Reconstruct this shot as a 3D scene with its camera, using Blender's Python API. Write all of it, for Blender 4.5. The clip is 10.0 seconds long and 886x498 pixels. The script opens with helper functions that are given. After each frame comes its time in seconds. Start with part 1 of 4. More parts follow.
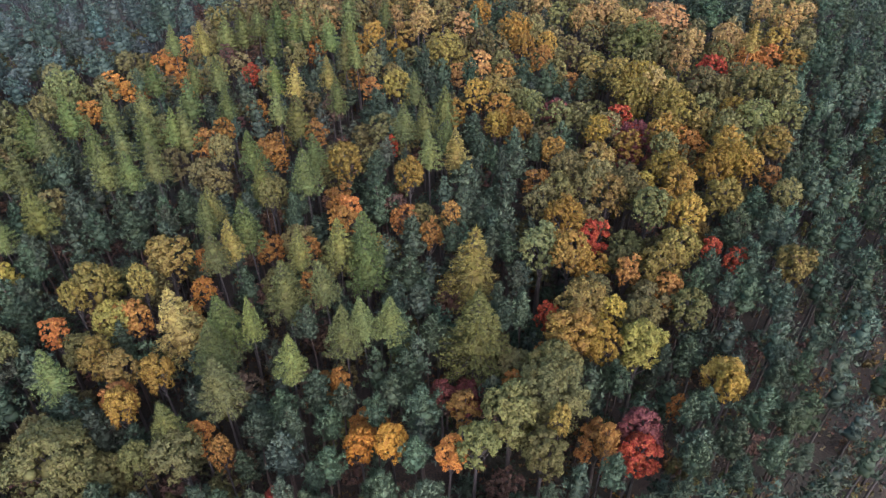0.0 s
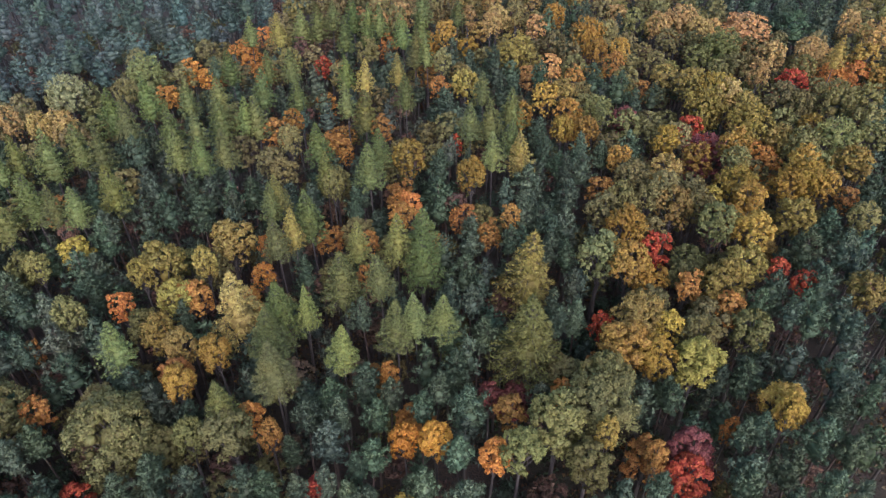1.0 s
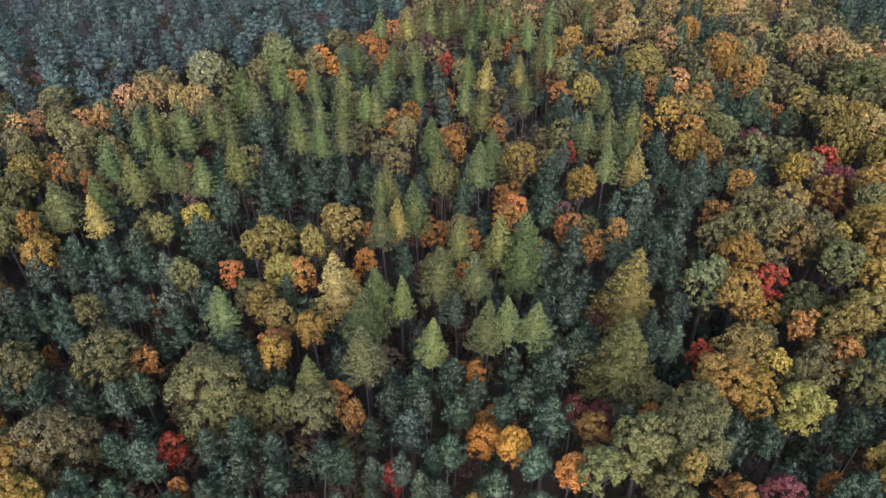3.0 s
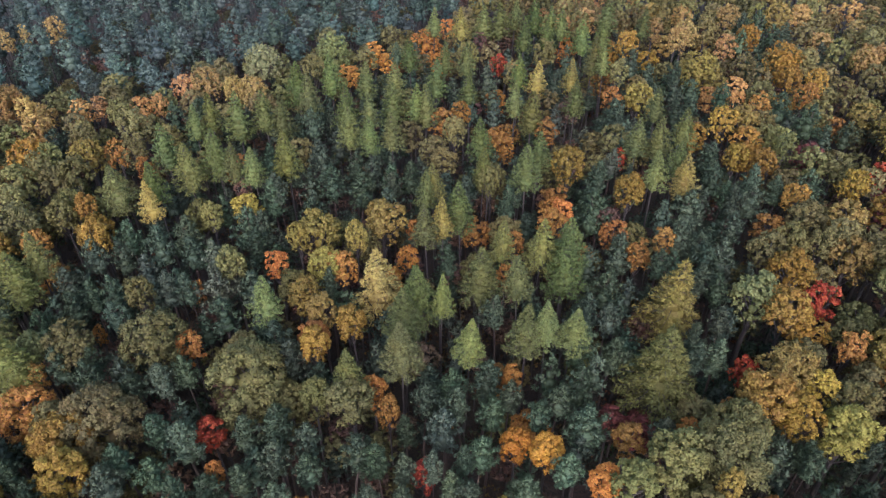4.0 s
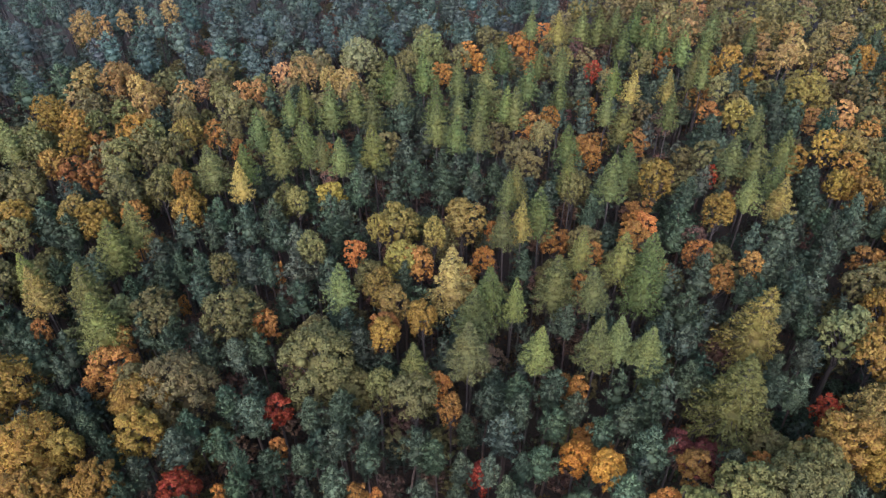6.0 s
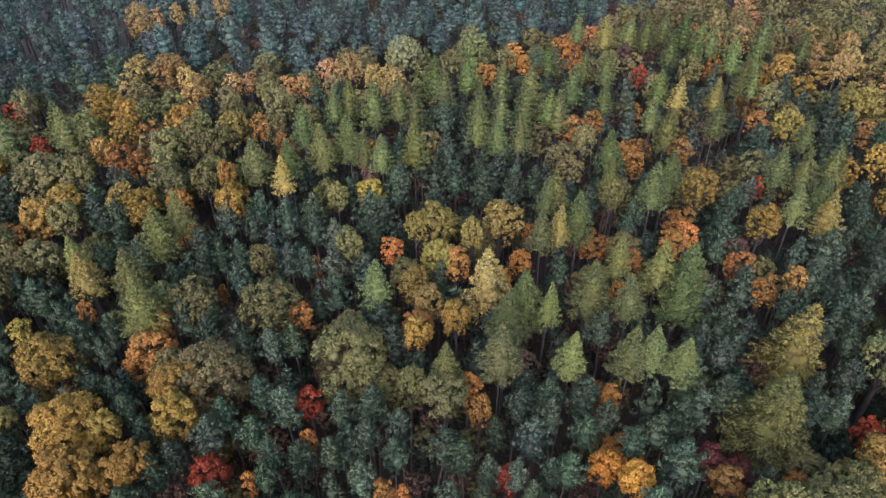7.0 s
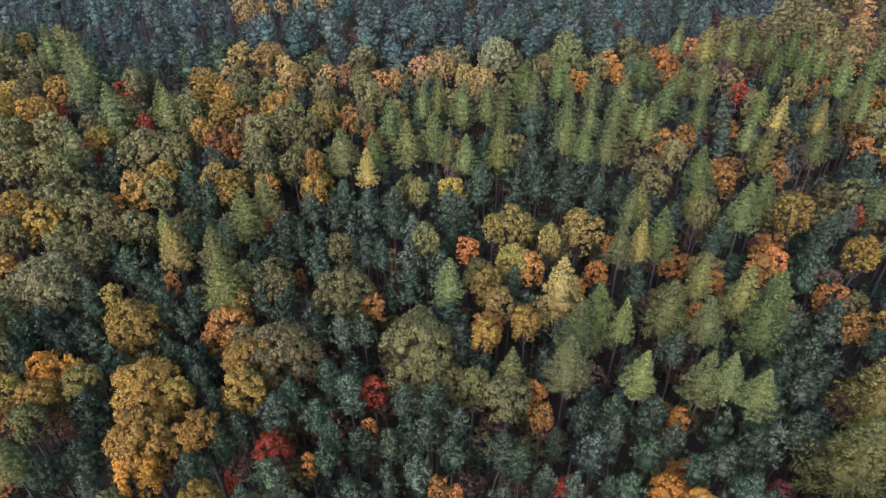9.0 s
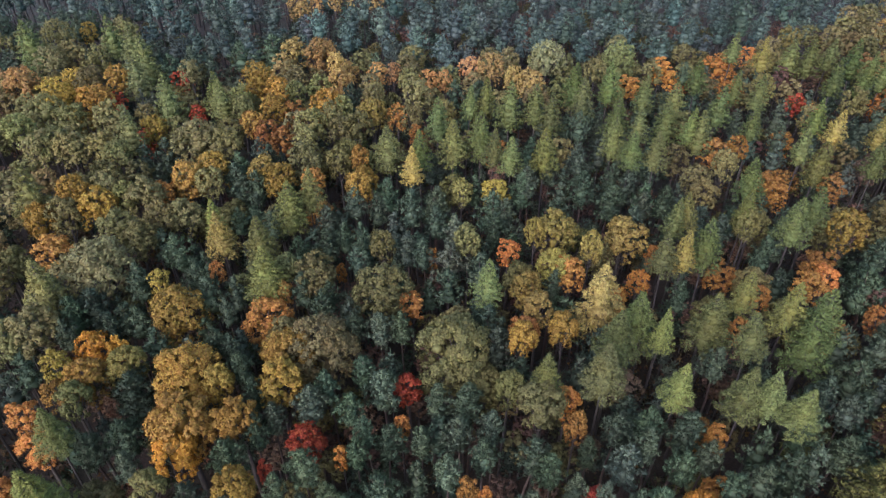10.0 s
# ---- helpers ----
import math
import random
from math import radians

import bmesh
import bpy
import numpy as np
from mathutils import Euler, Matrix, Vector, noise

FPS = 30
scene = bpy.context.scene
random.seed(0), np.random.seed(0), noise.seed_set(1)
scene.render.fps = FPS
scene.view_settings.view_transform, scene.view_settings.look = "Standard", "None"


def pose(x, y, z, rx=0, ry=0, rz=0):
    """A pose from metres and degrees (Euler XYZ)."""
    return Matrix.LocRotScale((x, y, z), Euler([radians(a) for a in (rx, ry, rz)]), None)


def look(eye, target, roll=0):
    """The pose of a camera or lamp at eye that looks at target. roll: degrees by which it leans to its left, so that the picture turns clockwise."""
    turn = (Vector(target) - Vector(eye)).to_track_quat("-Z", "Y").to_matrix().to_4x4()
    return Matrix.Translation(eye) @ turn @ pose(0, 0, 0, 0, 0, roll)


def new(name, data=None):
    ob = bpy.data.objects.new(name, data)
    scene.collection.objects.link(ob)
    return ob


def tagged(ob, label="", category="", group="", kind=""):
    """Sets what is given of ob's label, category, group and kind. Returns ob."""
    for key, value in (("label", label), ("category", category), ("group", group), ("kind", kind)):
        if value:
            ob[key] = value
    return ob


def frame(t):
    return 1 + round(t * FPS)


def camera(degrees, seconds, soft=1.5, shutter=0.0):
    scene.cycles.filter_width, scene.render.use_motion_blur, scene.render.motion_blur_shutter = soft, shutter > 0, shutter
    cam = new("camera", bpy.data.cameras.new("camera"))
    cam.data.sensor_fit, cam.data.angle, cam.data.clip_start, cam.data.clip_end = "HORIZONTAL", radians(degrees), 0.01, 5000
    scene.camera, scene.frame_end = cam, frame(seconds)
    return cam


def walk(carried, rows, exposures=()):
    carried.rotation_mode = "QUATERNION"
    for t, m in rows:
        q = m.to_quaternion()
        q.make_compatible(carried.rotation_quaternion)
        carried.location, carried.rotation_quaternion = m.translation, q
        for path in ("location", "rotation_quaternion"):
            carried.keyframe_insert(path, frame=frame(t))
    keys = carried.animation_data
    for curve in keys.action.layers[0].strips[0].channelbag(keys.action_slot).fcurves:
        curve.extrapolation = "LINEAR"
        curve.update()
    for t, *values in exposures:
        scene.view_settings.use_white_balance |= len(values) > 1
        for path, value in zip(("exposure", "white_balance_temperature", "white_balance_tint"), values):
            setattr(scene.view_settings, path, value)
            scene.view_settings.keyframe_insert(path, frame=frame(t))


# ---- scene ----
EYE = Vector((0.0, 0.0, 72.0))  # the drone hovers about 52 m over the canopy and pans to its left
cam = camera(64.93, 10.0, soft=1.3)
# seconds, yaw to the left from +y, pitch, roll, in degrees
PAN = (
    (0.0, 0.511, -39.248, 0.0),
    (0.5, 3.538, -39.235, 0.0),
    (1.0, 6.569, -39.224, 0.0),
    (1.5, 9.436, -39.212, 0.0),
    (2.0, 12.095, -39.197, 0.0),
    (2.5, 14.721, -39.177, 0.0),
    (4.0, 21.736, -39.150, 0.0),
    (4.5, 23.757, -39.133, 0.0),
    (5.0, 25.809, -39.121, 0.0),
    (5.5, 27.873, -39.103, 0.0),
    (7.0, 33.727, -39.087, 0.0),
    (7.5, 35.727, -39.071, 0.0),
    (8.0, 37.630, -39.052, 0.0),
    (8.5, 39.578, -39.025, 0.0),
    (9.0, 41.722, -38.997, 0.0),
    (9.5, 43.869, -38.973, 0.0),
    (10.0, 46.028, -38.954, 0.0),
)


def pan_pose(yaw, pitch, roll):
    a, b = radians(yaw), radians(pitch)
    ahead = Vector((-math.sin(a) * math.cos(b), math.cos(a) * math.cos(b), math.sin(b)))
    return look(EYE, EYE + 50 * ahead, roll)


walk(cam, [(t, pan_pose(*row)) for t, *row in PAN])

# ---- sky and light: a hazy overcast autumn day ----
SUN_UP, SUN_TURN = radians(34), radians(160)  # height, and bearing clockwise from +y
world = bpy.data.worlds.new("overcast_sky")
scene.world = world
world.use_nodes = True
wn = world.node_tree.nodes
sky = wn.new("ShaderNodeTexSky")
sky.sky_type, sky.sun_disc = "NISHITA", False
sky.sun_elevation, sky.sun_rotation = SUN_UP, SUN_TURN
sky.air_density, sky.dust_density, sky.ozone_density = 1.0, 1.5, 1.0
wn["Background"].inputs["Strength"].default_value = 0.115
world.node_tree.links.new(sky.outputs["Color"], wn["Background"].inputs["Color"])
sun = new("sun", bpy.data.lights.new("sun", "SUN"))
sun.data.energy, sun.data.angle, sun.data.color = 0.95, radians(45), (1.11, 0.96, 1.27)
sun.matrix_world = look((0, 0, 150), Vector((0, 0, 150)) - Vector((
    math.sin(SUN_TURN) * math.cos(SUN_UP), math.cos(SUN_TURN) * math.cos(SUN_UP), math.sin(SUN_UP))))
scene.view_settings.exposure = 2.38


# ---- materials ----
def nodes_of(name):
    m = bpy.data.materials.new(name)
    m.use_nodes = True
    m.node_tree.nodes.clear()
    return m, m.node_tree.nodes, m.node_tree.links


def math_node(n, l, op, a, b):
    node = n.new("ShaderNodeMath")
    node.operation = op
    for socket, value in zip(node.inputs, (a, b)):
        if isinstance(value, (int, float)):
            socket.default_value = value
        else:
            l.new(value, socket)
    return node.outputs[0]


def mix_node(n, l, fac, a, b, blend="MIX"):
    node = n.new("ShaderNodeMix")
    node.data_type, node.blend_type = "RGBA", blend
    for socket, value in ((node.inputs["Factor"], fac), (node.inputs["A"], a), (node.inputs["B"], b)):
        if isinstance(value, (int, float, tuple)):
            socket.default_value = value
        else:
            l.new(value, socket)
    return node.outputs["Result"]


def foliage(name, warm, patch, gloss, through_light, single=True):
    """Leaves in the colour of the tree (or of the tint in a joined wood), with turned patches and leaf-to-leaf change."""
    m, n, l = nodes_of(name)
    if single:
        info = n.new("ShaderNodeObjectInfo")
        base, chance = info.outputs["Color"], info.outputs["Random"]
    else:
        attr = n.new("ShaderNodeAttribute")
        attr.attribute_name = "tint"
        base, chance = attr.outputs["Color"], attr.outputs["Alpha"]
    coord = n.new("ShaderNodeTexCoord")
    clump = n.new("ShaderNodeTexNoise")
    clump.noise_dimensions = "4D"
    clump.inputs["Scale"].default_value, clump.inputs["Detail"].default_value = patch, 2.0
    l.new(coord.outputs["Object"], clump.inputs["Vector"])
    l.new(math_node(n, l, "MULTIPLY", chance, 40.0), clump.inputs["W"])
    geo = n.new("ShaderNodeNewGeometry")
    leaf = geo.outputs["Random Per Island"]
    turned = math_node(n, l, "MULTIPLY", math_node(n, l, "SUBTRACT", clump.outputs["Fac"], 0.42), 2.2)
    turned.node.use_clamp = True
    col = mix_node(n, l, math_node(n, l, "MULTIPLY", turned, 0.75), base, mix_node(n, l, 1.0, base, warm, "MULTIPLY"))
    hsv = n.new("ShaderNodeHueSaturation")
    l.new(col, hsv.inputs["Color"])
    l.new(math_node(n, l, "ADD", 0.485, math_node(n, l, "MULTIPLY", leaf, 0.03)), hsv.inputs["Hue"])
    spread = 0.5 if single else 0.3
    l.new(math_node(n, l, "ADD", 1 - spread / 2, math_node(n, l, "MULTIPLY", leaf, spread)), hsv.inputs["Value"])
    hsv.inputs["Saturation"].default_value = 1.0
    shade = n.new("ShaderNodeBsdfPrincipled")
    shade.inputs["Roughness"].default_value, shade.inputs["Specular IOR Level"].default_value = gloss, 0.1
    l.new(hsv.outputs["Color"], shade.inputs["Base Color"])
    thin = n.new("ShaderNodeBsdfTranslucent")
    l.new(hsv.outputs["Color"], thin.inputs["Color"])
    both = n.new("ShaderNodeMixShader")
    both.inputs[0].default_value = through_light
    l.new(shade.outputs[0], both.inputs[1])
    l.new(thin.outputs[0], both.inputs[2])
    out = n.new("ShaderNodeOutputMaterial")
    l.new(both.outputs[0], out.inputs["Surface"])
    return m


def bark(name, dark, light, scale):
    m, n, l = nodes_of(name)
    coord, tex = n.new("ShaderNodeTexCoord"), n.new("ShaderNodeTexNoise")
    squeeze = n.new("ShaderNodeMapping")
    squeeze.inputs["Scale"].default_value = (1, 1, 0.2)
    l.new(coord.outputs["Object"], squeeze.inputs["Vector"])
    l.new(squeeze.outputs[0], tex.inputs["Vector"])
    tex.inputs["Scale"].default_value, tex.inputs["Detail"].default_value = scale, 5.0
    shade = n.new("ShaderNodeBsdfPrincipled")
    shade.inputs["Roughness"].default_value = 0.9
    l.new(mix_node(n, l, tex.outputs["Fac"], dark, light), shade.inputs["Base Color"])
    bump = n.new("ShaderNodeBump")
    bump.inputs["Distance"].default_value = 0.04
    l.new(tex.outputs["Fac"], bump.inputs["Height"])
    l.new(bump.outputs[0], shade.inputs["Normal"])
    out = n.new("ShaderNodeOutputMaterial")
    l.new(shade.outputs[0], out.inputs["Surface"])
    return m


def forest_floor():
    m, n, l = nodes_of("leaf_litter")
    coord = n.new("ShaderNodeTexCoord")
    big, small = n.new("ShaderNodeTexNoise"), n.new("ShaderNodeTexNoise")
    for tex, s, d in ((big, 0.12, 3.0), (small, 4.0, 6.0)):
        l.new(coord.outputs["Object"], tex.inputs["Vector"])
        tex.inputs["Scale"].default_value, tex.inputs["Detail"].default_value = s, d
    ramp = n.new("ShaderNodeValToRGB")
    l.new(small.outputs["Fac"], ramp.inputs["Fac"])
    e = ramp.color_ramp.elements
    e[0].position, e[0].color = 0.3, (0.012, 0.010, 0.008, 1)
    e[1].position, e[1].color = 0.72, (0.05, 0.03, 0.018, 1)
    step = math_node(n, l, "MULTIPLY", math_node(n, l, "SUBTRACT", big.outputs["Fac"], 0.45), 4.0)
    step.node.use_clamp = True
    shade = n.new("ShaderNodeBsdfPrincipled")
    shade.inputs["Roughness"].default_value = 0.95
    moss = mix_node(n, l, math_node(n, l, "MULTIPLY", step, 0.6), ramp.outputs["Color"], (0.022, 0.026, 0.013, 1))
    l.new(moss, shade.inputs["Base Color"])
    bump = n.new("ShaderNodeBump")
    bump.inputs["Distance"].default_value = 0.12
    l.new(small.outputs["Fac"], bump.inputs["Height"])
    l.new(bump.outputs[0], shade.inputs["Normal"])
    out = n.new("ShaderNodeOutputMaterial")
    l.new(shade.outputs[0], out.inputs["Surface"])
    return m


NEEDLES = foliage("pine_needles", (1.35, 1.25, 1.05, 1), 0.45, 0.55, 0.06)
LARCH = foliage("larch_needles", (1.35, 1.12, 0.85, 1), 0.35, 0.65, 0.12)
LEAVES = foliage("autumn_leaves", (1.25, 1.02, 0.85, 1), 0.4, 0.6, 0.15)
WOOD_NEEDLES = foliage("wood_needles", (1.3, 1.2, 1.05, 1), 0.06, 0.55, 0.06, single=False)
WOOD_LEAVES = foliage("wood_leaves", (1.25, 1.05, 0.85, 1), 0.06, 0.6, 0.12, single=False)
PINE_BARK = bark("pine_bark", (0.016, 0.012, 0.010, 1), (0.06, 0.038, 0.028, 1), 6.0)
GREY_BARK = bark("grey_bark", (0.014, 0.012, 0.011, 1), (0.048, 0.042, 0.037, 1), 5.0)
LITTER = forest_floor()

# ---- ground: one gently uneven sheet of litter out to the horizon ----
def ground():
    side = [2600 * math.sinh(5 * u / 70) / math.sinh(5) for u in range(-70, 71)]
    k = len(side)
    verts = [(x, y, 0.9 * noise.noise((x * 0.03, y * 0.03, 0)) + 0.25 * noise.noise((x * 0.2, y * 0.2, 5))) for y in side for x in side]
    faces = [(j * k + i, j * k + i + 1, (j + 1) * k + i + 1, (j + 1) * k + i) for j in range(k - 1) for i in range(k - 1)]
    me = bpy.data.meshes.new("ground")
    me.from_pydata(verts, [], faces)
    me.materials.append(LITTER)
    for p in me.polygons:
        p.use_smooth = True
    return tagged(new("ground", me), "brown leaf litter and moss on the forest floor", "ground", kind="structure")


ground()


# ---- leaf and wood meshes ----
rng = np.random.default_rng(11)


def unit(v):
    return v / np.maximum(np.linalg.norm(v, axis=-1, keepdims=True), 1e-6)


def ball(k):
    return unit(rng.normal(size=(k, 3)))


def slivers(root, tip, half):
    """Three-cornered leaves or needle sprays from root to tip, of the given half width, turned at random about their length."""
    along = unit(tip - root)
    side = unit(np.cross(along, ball(len(root))))
    return np.stack([root - side * half[:, None], root + side * half[:, None], tip], 1)


def scales(root, face, length, half):
    """Three-cornered leaves that lie with the given faces outward, pointing any way."""
    along = unit(np.cross(face, ball(len(root))))
    side = np.cross(unit(face), along)
    mid = along * (length * 0.4)[:, None]
    return np.stack([root - side * half[:, None] - mid, root + side * half[:, None] - mid, root + along * (length * 0.6)[:, None]], 1)


def leaves(tris, out, soft=0.6):
    """Leaves with their faces turned outward, and the way each one's corners face: its own face, softened toward its clump's."""
    face = unit(np.cross(tris[:, 1] - tris[:, 0], tris[:, 2] - tris[:, 0]))
    away = (face * out).sum(1) < 0
    tris, face = tris.copy(), np.where(away[:, None], -face, face)
    tris[away] = tris[away][:, (0, 2, 1)]
    return tris, np.repeat(unit(soft * unit(out) + (1 - soft) * face)[:, None], 3, 1)


def gather(sets):
    return np.concatenate([a for a, _ in sets]), np.concatenate([b for _, b in sets])


def limb_mesh(path, radii, sides=5):
    """A bent tapered round piece along a path: corners and faces."""
    path = np.asarray(path, float)
    verts, faces = [], []
    for n, (p, r) in enumerate(zip(path, radii)):
        d = unit(path[min(n + 1, len(path) - 1)] - path[max(n - 1, 0)])
        a = unit(np.cross(d, (0.3, 0.9, 0.2)))
        b = np.cross(d, a)
        for k in range(sides):
            w = 2 * math.pi * k / sides
            verts.append(p + r * (math.cos(w) * a + math.sin(w) * b))
        if n:
            o = (n - 1) * sides
            faces += [(o + k, o + (k + 1) % sides, o + sides + (k + 1) % sides, o + sides + k) for k in range(sides)]
    return verts, faces


def join(pieces):
    verts, faces = [], []
    for v, f in pieces:
        faces += [tuple(i + len(verts) for i in face) for face in f]
        verts += list(v)
    return verts, faces


def wood(name, pieces, material):
    v, f = join(pieces)
    me = bpy.data.meshes.new(name)
    me.from_pydata([tuple(p) for p in v], [], f)
    me.materials.append(material)
    for p in me.polygons:
        p.use_smooth = True
    return me


def soup(name, tris, lie, material):
    me = bpy.data.meshes.new(name)
    k = len(tris)
    me.vertices.add(3 * k)
    me.vertices.foreach_set("co", np.ascontiguousarray(tris, np.float32).ravel())
    me.loops.add(3 * k)
    me.loops.foreach_set("vertex_index", np.arange(3 * k, dtype=np.int32))
    me.polygons.add(k)
    me.polygons.foreach_set("loop_start", np.arange(0, 3 * k, 3, dtype=np.int32))
    me.update(calc_edges=True)
    me.normals_split_custom_set_from_vertices(lie.reshape(-1, 3).astype(np.float32))
    me.materials.append(material)
    return me


ICO = np.array([(math.cos(a) * math.cos(b), math.sin(a) * math.cos(b), math.sin(b)) for a, b in
                [(0, math.pi / 2)] + [(k * 1.2566, 0.4636) for k in range(5)] + [(k * 1.2566 + 0.6283, -0.4636) for k in range(5)] + [(0, -math.pi / 2)]])
ICO_FACES = [(0, 1 + k, 1 + (k + 1) % 5) for k in range(5)] + [(1 + k, 6 + k, 1 + (k + 1) % 5) for k in range(5)] + \
            [(1 + (k + 1) % 5, 6 + k, 6 + (k + 1) % 5) for k in range(5)] + [(11, 6 + (k + 1) % 5, 6 + k) for k in range(5)]
OCTA = np.array([(1, 0, 0), (-1, 0, 0), (0, 1, 0), (0, -1, 0), (0, 0, 1), (0, 0, -1)], float)
OCTA_FACES = [(0, 2, 4), (2, 1, 4), (1, 3, 4), (3, 0, 4), (2, 0, 5), (1, 2, 5), (3, 1, 5), (0, 3, 5)]


def lump(c, size, ways, faces, flat=1.0):
    pts = ways * size * rng.uniform(0.75, 1.15, (len(ways), 1)) * (1, 1, flat)
    f = np.array(faces)
    return np.asarray(c) + pts[f], ways[f]


def pith(c, size):
    """The dense inside of a small brush, eight-sided."""
    return lump(c, size, OCTA, OCTA_FACES)


def heart(c, size, flat=1.0):
    """The dense inside of a leaf clump, a rough twenty-sided lump."""
    return lump(c, size, ICO, ICO_FACES, flat)


UP = np.array((0, 0, 1.0))


def pine_shape(detail, slim=False):
    """A Scots pine 18 m high and 4.6 m across: brushes of needles at the ends of rising boughs, round a bent trunk."""
    h, r, low = 18.0, 2.75, (11.2 if slim else 12.0)
    sets, pieces = [], []
    bend = rng.normal(size=2) * 0.25
    trunk = [(bend[0] * math.sin(z * 0.25), bend[1] * math.sin(z * 0.2), z) for z in (-0.4, 3, 6, 9, 12, 15, 17.4)]
    pieces.append(limb_mesh(trunk, (0.24, 0.2, 0.18, 0.16, 0.12, 0.07, 0.02), 6))
    full = min(1.0, detail)
    far_off = detail < 0.3
    boughs, grow = (20 if far_off else int(16 + 28 * full)), full ** -0.15
    for u in (0.05, 0.25, 0.5):
        sets.append(heart((0, 0, low + 0.4 + (h - low - 1.2) * u), r * (0.4 if far_off else 0.46) * (1 - u) ** 0.7, 0.9))
    lop, lean, power = rng.uniform(0, 6.28), rng.uniform(0, 0.28), (rng.uniform(0.9, 1.15) if slim else rng.uniform(1.3, 2.1))
    for k in range(boughs + 1):
        u = min(1.0, (k + rng.uniform(0, 0.8)) / boughs)
        z = low + (h - 0.75 - low) * u ** 0.85
        turn = k * 2.4 + rng.uniform(-0.45, 0.45)
        shape = min(1.0, 0.6 + 1.3 * u) * max(0.0, 1 - u ** power) ** 0.8
        reach = r * shape * rng.uniform(0.68, 1.14) * (1 + lean * math.cos(turn - lop)) + 0.05
        out = np.array((math.cos(turn), math.sin(turn), 0))
        side = np.cross(out, UP)
        start = np.array((0, 0, z - 0.3 * reach - 0.3))
        end = np.array((0, 0, z)) + out * max(0.05, reach - 0.4)
        pieces.append(limb_mesh([start, (start + end) / 2 - (0, 0, 0.12), end], (0.05, 0.035, 0.012), 3))
        for b in range(3 if reach > 1.2 and not far_off else 2 if reach > 0.55 else 1):
            c = start + (end - start) * (1 - 0.34 * b) + side * rng.normal() * (0.14 + 0.14 * b) + UP * rng.uniform(-0.1, 0.22)
            size = rng.uniform(0.34, 0.6) * grow * (1 - 0.08 * b)
            if not far_off:
                sets.append(pith(c, size * 0.36))
            m = max(6 if far_off else 4, int((26 - 3 * b) * detail))
            d = unit(ball(m) + out * 0.35 + UP * 0.4)
            sets.append(leaves(scales(c + d * (size * rng.uniform(0.25, 0.85, m))[:, None], unit(d + ball(m) * 0.6), rng.uniform(0.2, 0.34, m) / detail ** 0.4, rng.uniform(0.05, 0.085, m) / detail ** 0.4), d + UP * 0.2, 0.5))
            m = max(5, int((34 - 6 * b) * detail))
            d = unit(ball(m) + out * 0.3 + UP * 0.55)
            root = c + d * size * 0.4
            sets.append(leaves(slivers(root, root + unit(d + UP * 0.6 + ball(m) * 0.15) * (size * rng.uniform(0.6, 1.2, m))[:, None], rng.uniform(0.025, 0.045, m) / detail ** 0.5), d + UP * 0.25, 0.6))
    return gather(sets), pieces


